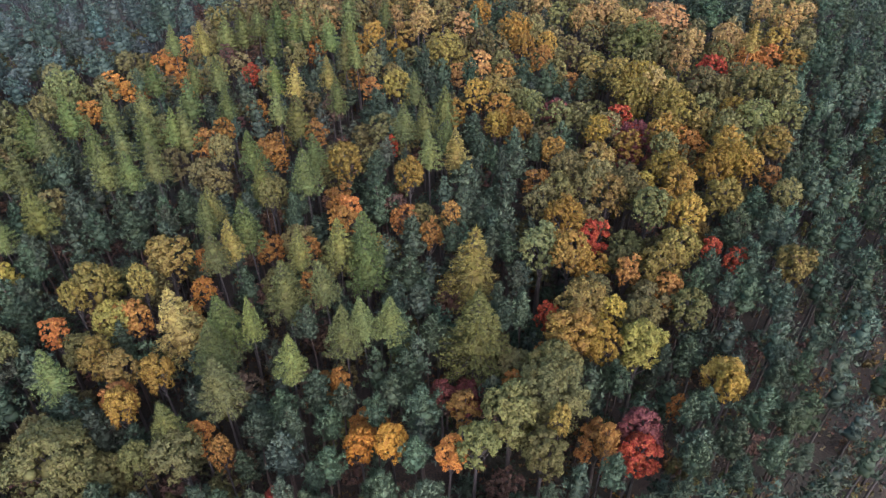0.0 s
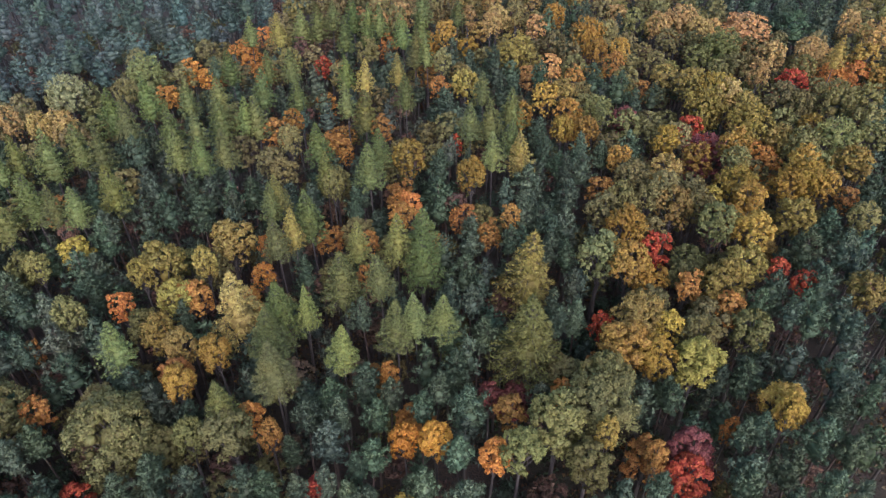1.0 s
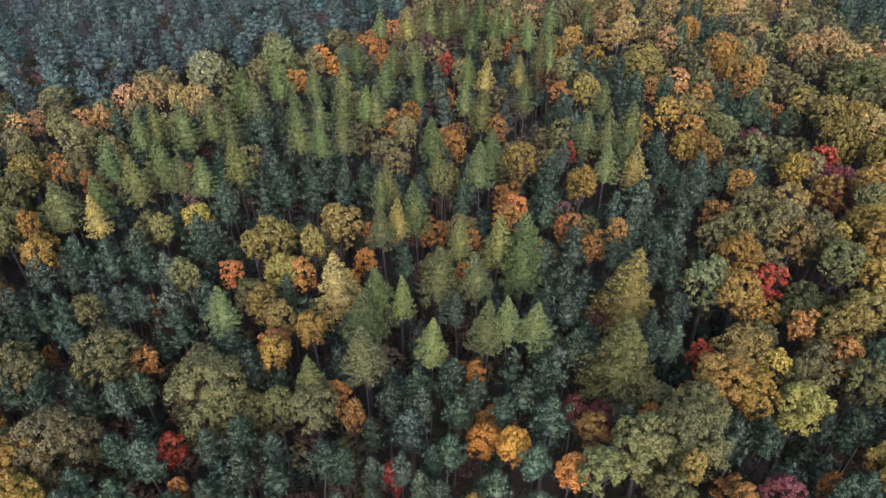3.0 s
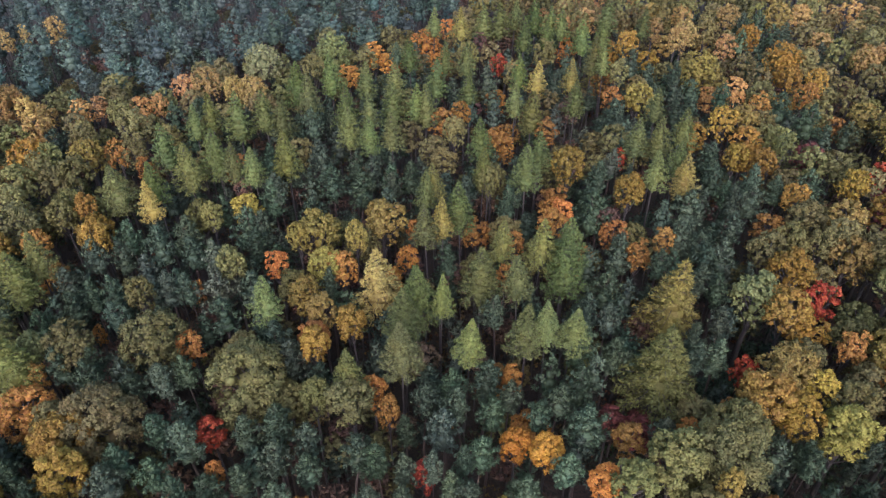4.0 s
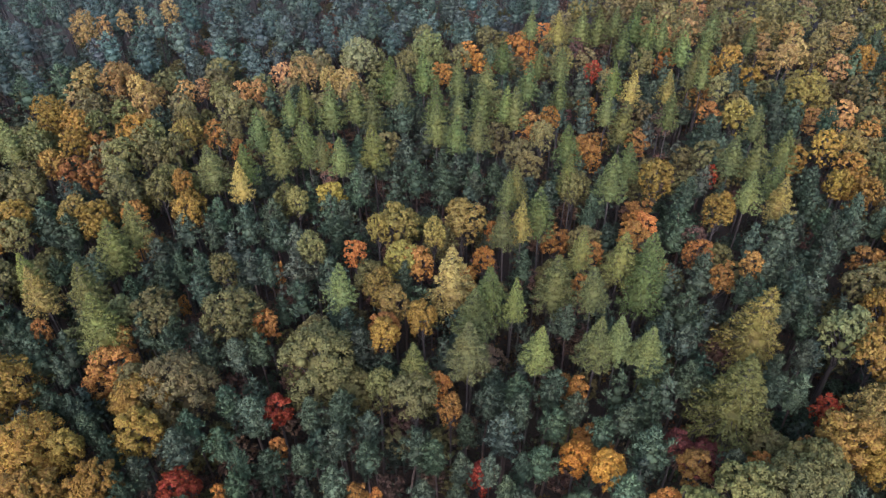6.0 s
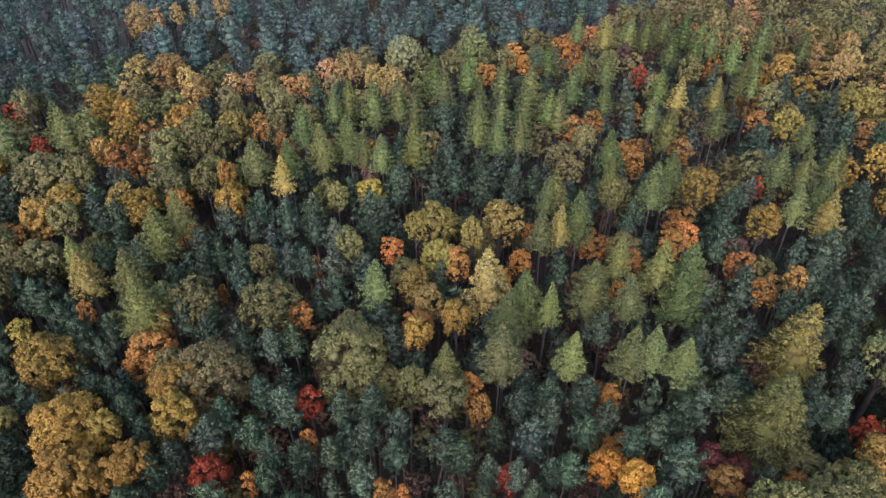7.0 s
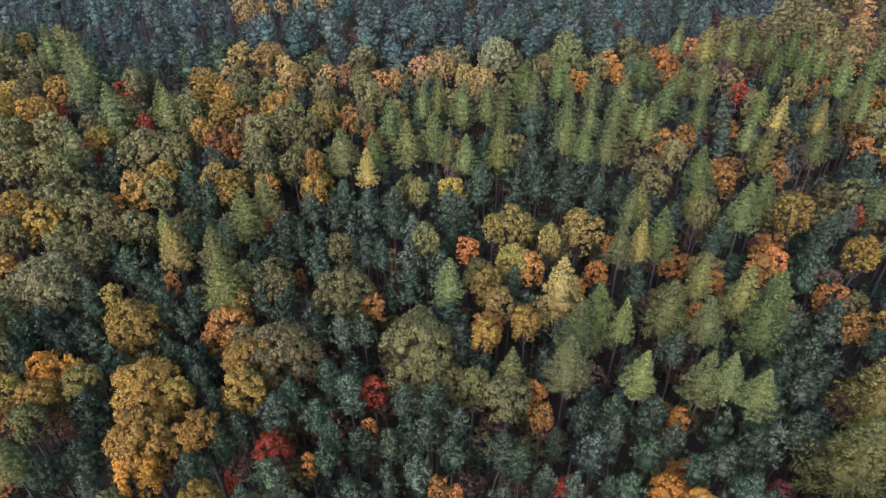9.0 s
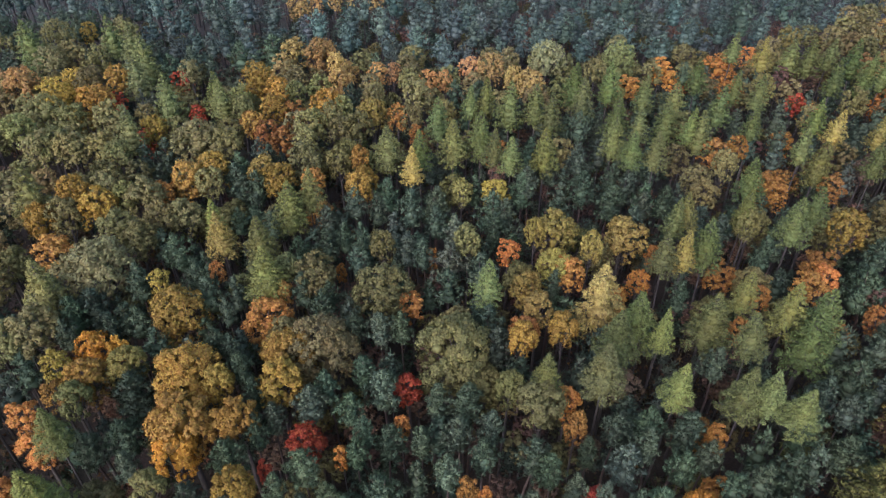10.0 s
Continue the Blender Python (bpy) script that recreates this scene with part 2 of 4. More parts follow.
def larch_shape(detail):
    """A larch 22 m high and 6 m across: a pointed cone of level, feathered boughs round a straight trunk."""
    h, r, low = 22.0, 3.9, 13.0
    sets, pieces = [], []
    pieces.append(limb_mesh([(0, 0, -0.4), (0, 0, 6), (0.05, 0, 12), (0, 0.05, 18), (0, 0, 21.6)], (0.28, 0.23, 0.17, 0.09, 0.015), 6))
    lop, lean = rng.uniform(0, 6.28), rng.uniform(0.03, 0.2)
    power = rng.uniform(0.82, 1.0)
    full = min(1.0, detail)
    for k in range(7):
        u = k / 7
        ring = r * (1 - u) ** power * 0.58 * min(1, 0.5 + 2.2 * u)
        sets.append(heart((0, 0, low + 0.2 + (h - low - 1.4) * u), ring, min(1.0, 1.0 / ring)))
    boughs = int(46 + 84 * full)
    for k in range(boughs):
        u = (k + rng.uniform(0, 0.9)) / boughs
        z = low + (h - low - 0.4) * u ** 0.95
        turn = k * 2.4 + rng.uniform(-0.4, 0.4)
        reach = r * ((1 - u) ** power) * (1 + lean * math.cos(turn - lop)) * min(1, 0.7 + 2.4 * u) * rng.uniform(0.8, 1.1) + 0.1
        out = np.array((math.cos(turn), math.sin(turn), 0))
        side = np.cross(out, UP)
        droop = rng.uniform(0.02, 0.16) * reach
        start, end = np.array((0, 0, z)), np.array((0, 0, z - droop + 0.06 * reach)) + out * reach
        mid = out * reach * 0.55 + UP * (z - droop)
        pieces.append(limb_mesh([start, mid, end], (0.045, 0.03, 0.01), 3))
        m = max(6, int((10 + 20 * reach) * detail))
        s = rng.uniform(0.2, 1.0, m) ** 0.8
        way = start * ((1 - s) ** 2)[:, None] + mid * (2 * s * (1 - s))[:, None] + end * (s ** 2)[:, None]
        flank = rng.choice((-1.0, 1.0), m) * rng.uniform(0.05, 1.0, m)
        root = way + side * (flank * (0.1 + 0.24 * reach) * (1.2 - s))[:, None] + UP * rng.uniform(-0.22, 0.1, m)[:, None]
        go = unit(out * 0.75 + side * (flank * 0.7)[:, None] + UP * rng.uniform(-0.35, 0.6, m)[:, None])
        sets.append(leaves(slivers(root, root + go * rng.uniform(0.18, 0.4, (m, 1)) / detail ** 0.25, rng.uniform(0.03, 0.05, m) / detail ** 0.45), go * 0.5 + out * 0.3 + UP * 0.75, 0.62))
        tufts = 2 if reach > 1.0 else 1
        for b in range(tufts):
            size = min(0.5, 0.2 + 0.14 * reach) * rng.uniform(0.8, 1.15)
            c = start + (end - start) * (0.86 - 0.27 * b) - UP * 0.1 + side * rng.normal() * 0.1 * reach
            sets.append(pith(c, size * 0.4))
            m = max(4, int(13 * detail))
            d = unit(ball(m) + out * 0.45 + UP * 0.5)
            sets.append(leaves(scales(c + d * (size * rng.uniform(0.6, 1.0, m))[:, None] * (1, 1, 0.7), unit(d + ball(m) * 0.5), rng.uniform(0.2, 0.34, m) / detail ** 0.4, rng.uniform(0.04, 0.07, m) / detail ** 0.4), d + UP * 0.2, 0.6))
    m = 18
    tip = np.array([(0, 0, h - 1.0)] * m) + rng.normal(size=(m, 3)) * (0.08, 0.08, 0.3)
    go = unit(ball(m) * 0.7 + UP)
    sets.append(leaves(slivers(tip, tip + go * rng.uniform(0.4, 0.8, (m, 1)), np.full(m, 0.05)), go, 0.6))
    return gather(sets), pieces


def broad_shape(detail, h, r, boughs, dome, loose, flat=1.0):
    """A broadleaved tree: a forked trunk and a crown of uneven boughs, each a heap of leaf clumps, with some gaps between."""
    mid, up, down = h - r * dome, r * dome, r * 1.6
    sets, pieces = [], []
    pieces.append(limb_mesh([(0, 0, -0.4), (0.1, 0.05, 4), (0, 0.1, 8), (0.05, 0, mid - 1), (0, 0, mid + 1)], (0.36, 0.28, 0.22, 0.16, 0.05), 6))
    for s in ((0, 0, mid), (0, 0, mid - 0.6 * r)):
        sets.append(heart(s, r * 0.3))
    lop, lean = rng.uniform(0, 6.28), rng.uniform(0.0, 0.16)
    for k in range(boughs):
        v = 1 - 1.8 * (k + 0.2) / boughs
        turn = k * 2.39996 + rng.uniform(-0.5, 0.5)
        ring = math.sqrt(max(0, 1 - v * v))
        d = np.array((ring * math.cos(turn), ring * math.sin(turn), v))
        rad = rng.uniform(0.26, 0.44) * r * (1.0 if v > -0.2 else 0.9)
        reach = rng.uniform(1 - loose, 1.06) * (1 + lean * math.cos(turn - lop))
        c = np.array((0, 0, mid)) + d * (r - rad * 0.9, r - rad * 0.9, (up if v > 0 else down) - rad * 0.85) * reach
        fork = np.array((0, 0, max(4.5, c[2] - 0.9 * math.hypot(c[0], c[1]) - 1.5)))
        pieces.append(limb_mesh([fork, (fork + c) / 2 + (0, 0, -0.2), c], (0.1, 0.06, 0.02), 4))
        if detail > 0.3:
            sets.append(heart(c - d * 0.25 * rad, rad * 0.36, flat))
        for _ in range(max(5, int(11 * min(1.0, detail ** 0.5)))):
            e = unit(ball(1)[0] + d * 0.75 + UP * 0.45)
            small = rad * rng.uniform(0.26, 0.46)
            cc = c + e * (rad - small * 0.45) * rng.uniform(0.78, 1.14) * (1, 1, flat)
            m = max(5, int((30 if v > -0.2 else 15) * detail))
            f = unit(ball(m) + e * 0.7 + UP * 0.35)
            root = cc + f * (small * rng.uniform(0.2, 1.3, m))[:, None] * (1, 1, flat)
            sets.append(leaves(scales(root, unit(f + ball(m) * 0.7), rng.uniform(0.2, 0.34, m) / detail ** 0.42, rng.uniform(0.07, 0.12, m) / detail ** 0.42), f + e * 0.4 + UP * 0.15, 0.38))
    return gather(sets), pieces


def leafy(name, tris, lie, twigs, material, bark_of):
    """A crown: its leaves, and the boughs that bear them."""
    v, f = join(twigs)
    k = len(tris)
    corners = np.concatenate([tris.reshape(-1, 3), np.array(v, float)])
    me = bpy.data.meshes.new(name)
    quads = np.array(f, np.int32) + 3 * k
    me.vertices.add(len(corners))
    me.vertices.foreach_set("co", corners.astype(np.float32).ravel())
    me.loops.add(3 * k + quads.size)
    me.loops.foreach_set("vertex_index", np.concatenate([np.arange(3 * k, dtype=np.int32), quads.ravel()]))
    me.polygons.add(k + len(quads))
    me.polygons.foreach_set("loop_start", np.concatenate([np.arange(0, 3 * k, 3), 3 * k + np.arange(0, quads.size, 4)]).astype(np.int32))
    me.update(calc_edges=True)
    me.normals_split_custom_set_from_vertices(np.concatenate([lie.reshape(-1, 3), np.zeros((len(v), 3))]).astype(np.float32))
    me.materials.append(material)
    me.materials.append(bark_of)
    me.polygons.foreach_set("material_index", np.repeat(np.array((0, 1), np.int32), (k, len(quads))))
    return me


def shapes(make, variants, material, bark_of, name, details):
    """For each variant, near, middling and far: crown and trunk meshes; then bare leaf corners for the far woods."""
    sets = []
    for detail in details:
        row = []
        for _ in range(variants):
            (tris, lie), pieces = make(detail)
            few = pieces[1:] if detail > 0.5 else pieces[1::3]
            row.append((leafy(name + "_crown", tris, lie, few, material, bark_of), wood(name + "_trunk", pieces[:1], bark_of)))
        sets.append(row)
    return (*sets, [make(0.16)[0] for _ in range(variants)])


# shape: reference height and breadth, meshes by distance
FINE = (1.3, 0.66, 0.36)
KINDS = {
    "pine": (18.0, 4.6, *shapes(lambda q: pine_shape(q), 6, NEEDLES, PINE_BARK, "pine", (0.95, 0.56, 0.34))),
    "slim_pine": (18.0, 4.6, *shapes(lambda q: pine_shape(q, True), 4, NEEDLES, PINE_BARK, "slim_pine", (0.95, 0.56, 0.34))),
    "larch": (22.0, 6.0, *shapes(larch_shape, 6, LARCH, GREY_BARK, "larch", (1.15, 0.7, 0.42))),
    "oak": (19.0, 8.0, *shapes(lambda q: broad_shape(q, 19, 4.0, 38, 0.95, 0.16), 4, LEAVES, GREY_BARK, "oak", FINE)),
    "small_oak": (17.0, 5.0, *shapes(lambda q: broad_shape(q, 17, 2.5, 23, 1.05, 0.2), 5, LEAVES, GREY_BARK, "small_oak", FINE)),
    "beech": (19.0, 8.0, *shapes(lambda q: broad_shape(q, 19, 4.0, 36, 1.2, 0.22, 0.7), 3, LEAVES, GREY_BARK, "beech", FINE)),
    "small_beech": (17.0, 5.0, *shapes(lambda q: broad_shape(q, 17, 2.5, 21, 1.3, 0.24, 0.65), 4, LEAVES, GREY_BARK, "small_beech", FINE)),
}


# letter: shape, name, colour, label, height, breadth, category
SORTS = {
    "P": ("pine", "scots_pine", (0.041, 0.060, 0.037), "blue-green Scots pine standing in mixed woodland", 18, 4.2, "pine tree"),
    "p": ("pine", "scots_pine", (0.054, 0.077, 0.049), "pale grey-green Scots pine with silvery shoot tips", 18, 4.2, "pine tree"),
    "Q": ("slim_pine", "scots_pine", (0.040, 0.056, 0.037), "dark green narrow pine between lighter trees", 17.5, 3.6, "pine tree"),
    "D": ("pine", "scots_pine", (0.046, 0.068, 0.056), "dark blue-green plantation pine", 18, 4.0, "pine tree"),
    "L": ("larch", "larch_tree", (0.076, 0.094, 0.034), "green larch with a pointed feathery crown", 23, 5.2, "larch tree"),
    "M": ("larch", "larch_tree", (0.100, 0.109, 0.035), "yellow-green larch turning to autumn colour", 23, 5.5, "larch tree"),
    "N": ("larch", "larch_tree", (0.180, 0.148, 0.046), "golden larch with a pale ochre tip", 22, 5.2, "larch tree"),
    "E": ("beech", "larch_tree", (0.190, 0.130, 0.052), "tan-orange larch standing among dark plantation pines", 19, 4, "larch tree"),
    "O": ("oak", "oak_tree", (0.096, 0.090, 0.036), "olive-brown oak with a broad rounded crown", 19, 7, "oak tree"),
    "G": ("oak", "oak_tree", (0.096, 0.098, 0.036), "olive-green oak with a lumpy crown", 19, 7, "oak tree"),
    "S": ("oak", "oak_tree", (0.135, 0.140, 0.065), "pale green broadleaved tree with a domed crown", 20, 7, "broadleaved tree"),
    "H": ("oak", "oak_tree", (0.172, 0.110, 0.026), "ochre-brown oak in full autumn colour", 19, 7, "oak tree"),
    "V": ("oak", "oak_tree", (0.145, 0.114, 0.032), "yellow-olive oak with thinning leaves", 18, 6, "oak tree"),
    # I and J: the oak H and beech B with distance haze painted into the colour
    "I": ("oak", "oak_tree", (0.210, 0.146, 0.054), "pale tan oak of the far stand, haze put into its colour", 19, 7, "oak tree"),
    "J": ("beech", "beech_tree", (0.225, 0.132, 0.054), "pale pinkish-orange beech of the far stand, haze put into its colour", 17, 6, "beech tree"),
    "Y": ("beech", "birch_tree", (0.215, 0.165, 0.036), "yellow-leaved birch among the pines", 17, 5, "birch tree"),
    "T": ("oak", "maple_tree", (0.300, 0.155, 0.028), "bright golden-orange maple with a round crown", 16, 5, "maple tree"),
    "B": ("beech", "beech_tree", (0.190, 0.100, 0.030), "orange-brown beech with dry leaves", 17, 6, "beech tree"),
    "A": ("beech", "beech_tree", (0.265, 0.120, 0.034), "bright orange young beech beside taller pines", 14, 4, "beech tree"),
    "R": ("beech", "maple_tree", (0.220, 0.045, 0.024), "red maple in autumn leaf", 15, 4.5, "maple tree"),
    "C": ("beech", "maple_tree", (0.110, 0.036, 0.033), "dark crimson maple with a low round crown", 14.5, 5, "maple tree"),
    "K": ("beech", "beech_tree", (0.100, 0.062, 0.045), "brown beech with few dry leaves", 14, 4.5, "beech tree"),
}
stands, counts = [], {}


def shape_of(sort, d):
    shape = SORTS[sort][0]
    return "small_" + shape if shape in ("oak", "beech") and d < 6.3 else shape


def plant(sort, x, y, h, d):
    """One tree: an empty at its foot that carries trunk and crown. The crown's depth goes with its breadth."""
    _, name, colour, label, _, _, category = SORTS[sort]
    href, dref, near, middling, far, _ = KINDS[shape_of(sort, d)]
    pick = rng.integers(len(near))
    crown_mesh, trunk_mesh = (near if math.hypot(x, y) < 60 else middling if math.hypot(x, y) < 98 else far)[pick]
    tree = tagged(new(name), label, category, "trees of the forest")
    tree.empty_display_size = 0.5
    turn, tip = rng.uniform(0, 2 * math.pi), rng.normal(size=2) * 0.02
    wide, tall = d / dref, h / href
    tree.matrix_world = Matrix.LocRotScale((x, y, 0), Euler((tip[0], tip[1], turn)), (wide, wide, tall))
    deep = min(1.28, max(0.7, 0.1 + 0.95 * wide / tall)) if shape_of(sort, d) == 'larch' else min(1.12, max(0.75, 0.3 + 0.7 * wide / tall))
    trunk, piece = new("trunk", trunk_mesh), new("crown", crown_mesh)
    trunk.parent = piece.parent = tree
    piece.matrix_basis = Matrix.Translation((0, 0, href * (1 - deep))) @ Matrix.Diagonal((1, 1, deep, 1))
    value, shift = rng.uniform(0.68, 1.26), rng.normal(size=3) * 0.045
    piece.color = (*[max(0.01, c * value * (1 + s)) for c, s in zip(colour, shift)], 1)
    counts[name] = counts.get(name, 0) + 1
    return tree


def grove(sort, rows):
    for x, y, h, d in rows:
        stands.append((sort, x, y, d))
        plant(sort, x, y, h, d)


# ---- the trees: place x, y, height and breadth in metres ----
grove('E', ((-130.8, 92.2, 19.1, 3.2), (-133, 89.1, 18.1, 3.2), (-129.7, 95.4, 18.8, 2.3), (-137.3, 86.6, 19.7, 6.3), (-127.4, 101.2, 18.8, 4.6),))
grove('P', ((-10.5, 32.6, 18.6, 3), (-33, 16.5, 18.1, 2.6), (-12.2, 36.3, 18.2, 2.4), (-19.9, 33.6, 18, 3.3), (-33.8, 21.3, 17.6, 2.6), (-22.7, 33.3, 18.1, 3.9), (-40.4, 7.1, 18.2, 3.1), (-18.5, 37.8, 17.1, 2.9), (-7.4, 43.1, 18.2, 2.9), (-11.9, 42.3, 17.8, 3.4), (-42.6, 12.1, 18, 3.9), (-14.7, 41.8, 18.5, 3.5), (-30.4, 32.3, 17.7, 3.3), (-42.4, 15.5, 18.1, 3.4), (-30.9, 33.5, 18.2, 3.5), (-18.6, 41.8, 17.8, 3.6), (-39, 24.2, 17.8, 3.2), (4.4, 45.9, 17.9, 3), (-33.9, 31.4, 17.7, 3.5), (-42.8, 17.9, 17.8, 3.1), (-16.9, 43.4, 18, 3), (-10.9, 45.3, 17.6, 3), (-6.1, 46.3, 18.1, 3.5), (-42.2, 24.4, 18.1, 3.2),))
grove('P', ((-4.1, 49.6, 17.3, 4.5), (-29.7, 40.1, 18, 3.6), (-47, 18.2, 18.5, 3.2), (-42, 28.6, 17.4, 3.5), (18, 47.7, 18.2, 2.6), (18.2, 48.9, 17.4, 3), (-52.8, 3.5, 17.6, 3.9), (-5.6, 52.8, 18.3, 3), (-34.3, 41.6, 18, 5), (34.8, 42.7, 18.3, 3.3), (-2, 55.4, 18, 3.8), (-5, 55.3, 18.5, 3.8), (23.6, 50.9, 17.7, 2.5), (-43.8, 35.9, 17.8, 3.4), (-37.5, 43, 17.6, 5.3), (-53.8, 19.4, 18.3, 2.3), (-47.9, 31.5, 18.1, 3.1), (-56.6, 9.3, 18.1, 6.6), (6.5, 57, 18.5, 3.1), (25.7, 51.9, 17.5, 3.9), (-16.1, 56, 18.2, 3.4), (-55.6, 18.8, 18.6, 3.2), (-3.5, 59.5, 18.3, 3.3), (-52.3, 30.9, 18.3, 3.7),))
grove('P', ((-6.2, 60.9, 17.8, 3.9), (5.9, 61.2, 18.1, 3.2), (37.6, 49.6, 18.6, 2.8), (-53.3, 32.4, 17.8, 2.6), (-59.5, 22.8, 18, 2.4), (-56.4, 31.3, 18.2, 3.8), (9.1, 64.7, 17.6, 2.9), (-5, 66.1, 17.5, 4.9), (-65, 13.9, 18.2, 3.3), (-66.8, 2.4, 17.8, 3.7), (-24.1, 62.7, 18.3, 3.2), (-63.6, 22.5, 18.2, 4.2), (-66.8, 11.7, 18, 4), (-48.5, 48.3, 17.9, 5.7), (-68.7, 7.5, 18, 3.3), (-51.6, 46.7, 18, 3.5), (33.4, 61.4, 18.4, 3.2), (29.8, 63.5, 17.9, 4.1), (-54, 45.4, 18, 3.9), (8, 70.6, 17.4, 3.5), (5.3, 71, 17.8, 3.8), (-67.6, 23.6, 18.3, 4.3), (0.8, 71.6, 18.3, 3.2), (-71.2, 9.2, 18.5, 4),))
grove('P', ((-71, 12, 18.4, 6), (-63.4, 35.7, 17.3, 3.5), (-61.8, 38.7, 17.9, 4.1), (-4.6, 72.9, 18, 5.4), (-71.3, 16.9, 18.6, 4.2), (-59.7, 42.9, 17.8, 3.2), (32.8, 65.9, 18.4, 3.5), (-61.4, 41, 18.1, 3.6), (-49.5, 56.8, 17.4, 4.1), (-55.3, 52.2, 17.9, 3.8), (-65.9, 41.3, 17.7, 4.9), (4.3, 77.8, 18, 4), (-69.8, 35.5, 17.9, 3), (-74.7, 24.2, 17.9, 4.5), (8.1, 78.3, 17.2, 5.1), (2, 78.7, 18.4, 4), (-52.2, 59, 18.3, 5.4), (-50.9, 60.4, 17.6, 4.6), (-63, 48.4, 18.1, 3.7), (-60.7, 52.3, 18.6, 4.9), (-58.7, 54.8, 18.1, 4.6), (-74, 32.7, 17.6, 2.9), (-21.7, 78.1, 18, 4.1), (-9.4, 81.1, 18.3, 6),))
grove('P', ((-67, 47.1, 18.1, 4.3), (-64.7, 51.3, 18.2, 4.1), (-27.3, 78.5, 17.9, 3.7), (-37.9, 75, 18, 3.4), (39.3, 75.1, 18.2, 5.2), (8.8, 84.5, 17.8, 3.9), (-53.3, 67.3, 17.7, 4.9), (-42.8, 74.7, 17.6, 5), (-53, 68.9, 18.3, 4.1), (-36.8, 79.1, 17.7, 4), (-47.1, 73.9, 18, 4.7), (-10.5, 87.9, 18.8, 4.2), (8.5, 89.4, 18.5, 3.8), (-80.7, 40.2, 17.6, 4.4), (-45.7, 78.2, 17.9, 3.8), (6.7, 91.4, 18.1, 3.3), (10.7, 91.2, 18.2, 4.6), (43.3, 81.1, 17.9, 4.7), (-84, 38.6, 17.5, 6.1), (-53.8, 75.3, 17.3, 4.3), (-10, 93.7, 17.9, 3.5), (-58.2, 74.5, 18.5, 3.9), (-85.8, 40.2, 17.8, 5.3), (-52.6, 79.8, 17.9, 4.4),))
grove('P', ((5.7, 95.7, 17.4, 4.2), (14.2, 95.2, 17.8, 3.6), (-85.3, 44.6, 18.4, 4), (10.2, 96.1, 18.4, 4.2), (17.8, 98.4, 18.1, 4.9), (51.3, 88.1, 18.5, 4.9), (4.2, 103.5, 17.3, 4), (-12.4, 111.1, 17.7, 5.7), (-78.5, 83.7, 18, 4.4), (-93.8, 67.1, 17.9, 4.6), (-24.8, 117.8, 18.1, 3.9), (18.4, 119.4, 18.4, 5.1), (4.1, 122.6, 18.3, 4.1), (-4.2, 124, 17.5, 4.2), (13.8, 123.5, 18.1, 4.9), (-98.9, 76.9, 19.2, 3.1), (-9.6, 127.6, 17.6, 3.9), (-5.1, 130.4, 17.6, 3.7), (-56.6, 117.6, 18, 3.1), (-127.7, 50.7, 17.8, 5.7), (-126.8, 55, 18.2, 6.2), (-123.2, 62.7, 18, 6.9), (-121.4, 69.4, 18.4, 7.1), (-120.8, 71.8, 17.9, 4.1),))
grove('P', ((-135.4, 51.1, 18.3, 5.8), (5.9, 148.7, 18.2, 3.8), (13.8, 156.6, 18.2, 4.5), (8.3, 162.2, 18.2, 4.1), (58.9, 154.4, 18.1, 8.7), (-160.5, 45.5, 18.2, 5.1), (56.8, 159.4, 18.1, 6.2), (65.2, 156.5, 18.3, 7.5),))
# I and J rows: far trees, in the leaf colours paled for haze
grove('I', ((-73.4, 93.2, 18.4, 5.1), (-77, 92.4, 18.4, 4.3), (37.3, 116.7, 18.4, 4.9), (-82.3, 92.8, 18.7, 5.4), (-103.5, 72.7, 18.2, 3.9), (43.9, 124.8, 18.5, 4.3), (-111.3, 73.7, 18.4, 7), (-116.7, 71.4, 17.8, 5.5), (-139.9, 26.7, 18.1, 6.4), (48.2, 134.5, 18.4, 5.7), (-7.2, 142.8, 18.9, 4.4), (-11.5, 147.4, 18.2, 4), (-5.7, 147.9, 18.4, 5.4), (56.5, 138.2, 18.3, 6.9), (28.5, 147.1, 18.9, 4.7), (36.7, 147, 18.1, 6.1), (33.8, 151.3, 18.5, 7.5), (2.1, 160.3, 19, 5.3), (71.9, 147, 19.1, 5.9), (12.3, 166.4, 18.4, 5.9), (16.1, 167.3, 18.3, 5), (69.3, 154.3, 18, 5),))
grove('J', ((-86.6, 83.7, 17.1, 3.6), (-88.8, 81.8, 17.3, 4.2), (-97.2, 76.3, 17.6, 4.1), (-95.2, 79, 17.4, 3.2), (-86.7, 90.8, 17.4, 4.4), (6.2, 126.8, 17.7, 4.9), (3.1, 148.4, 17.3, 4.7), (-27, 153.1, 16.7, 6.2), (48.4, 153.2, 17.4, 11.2),))
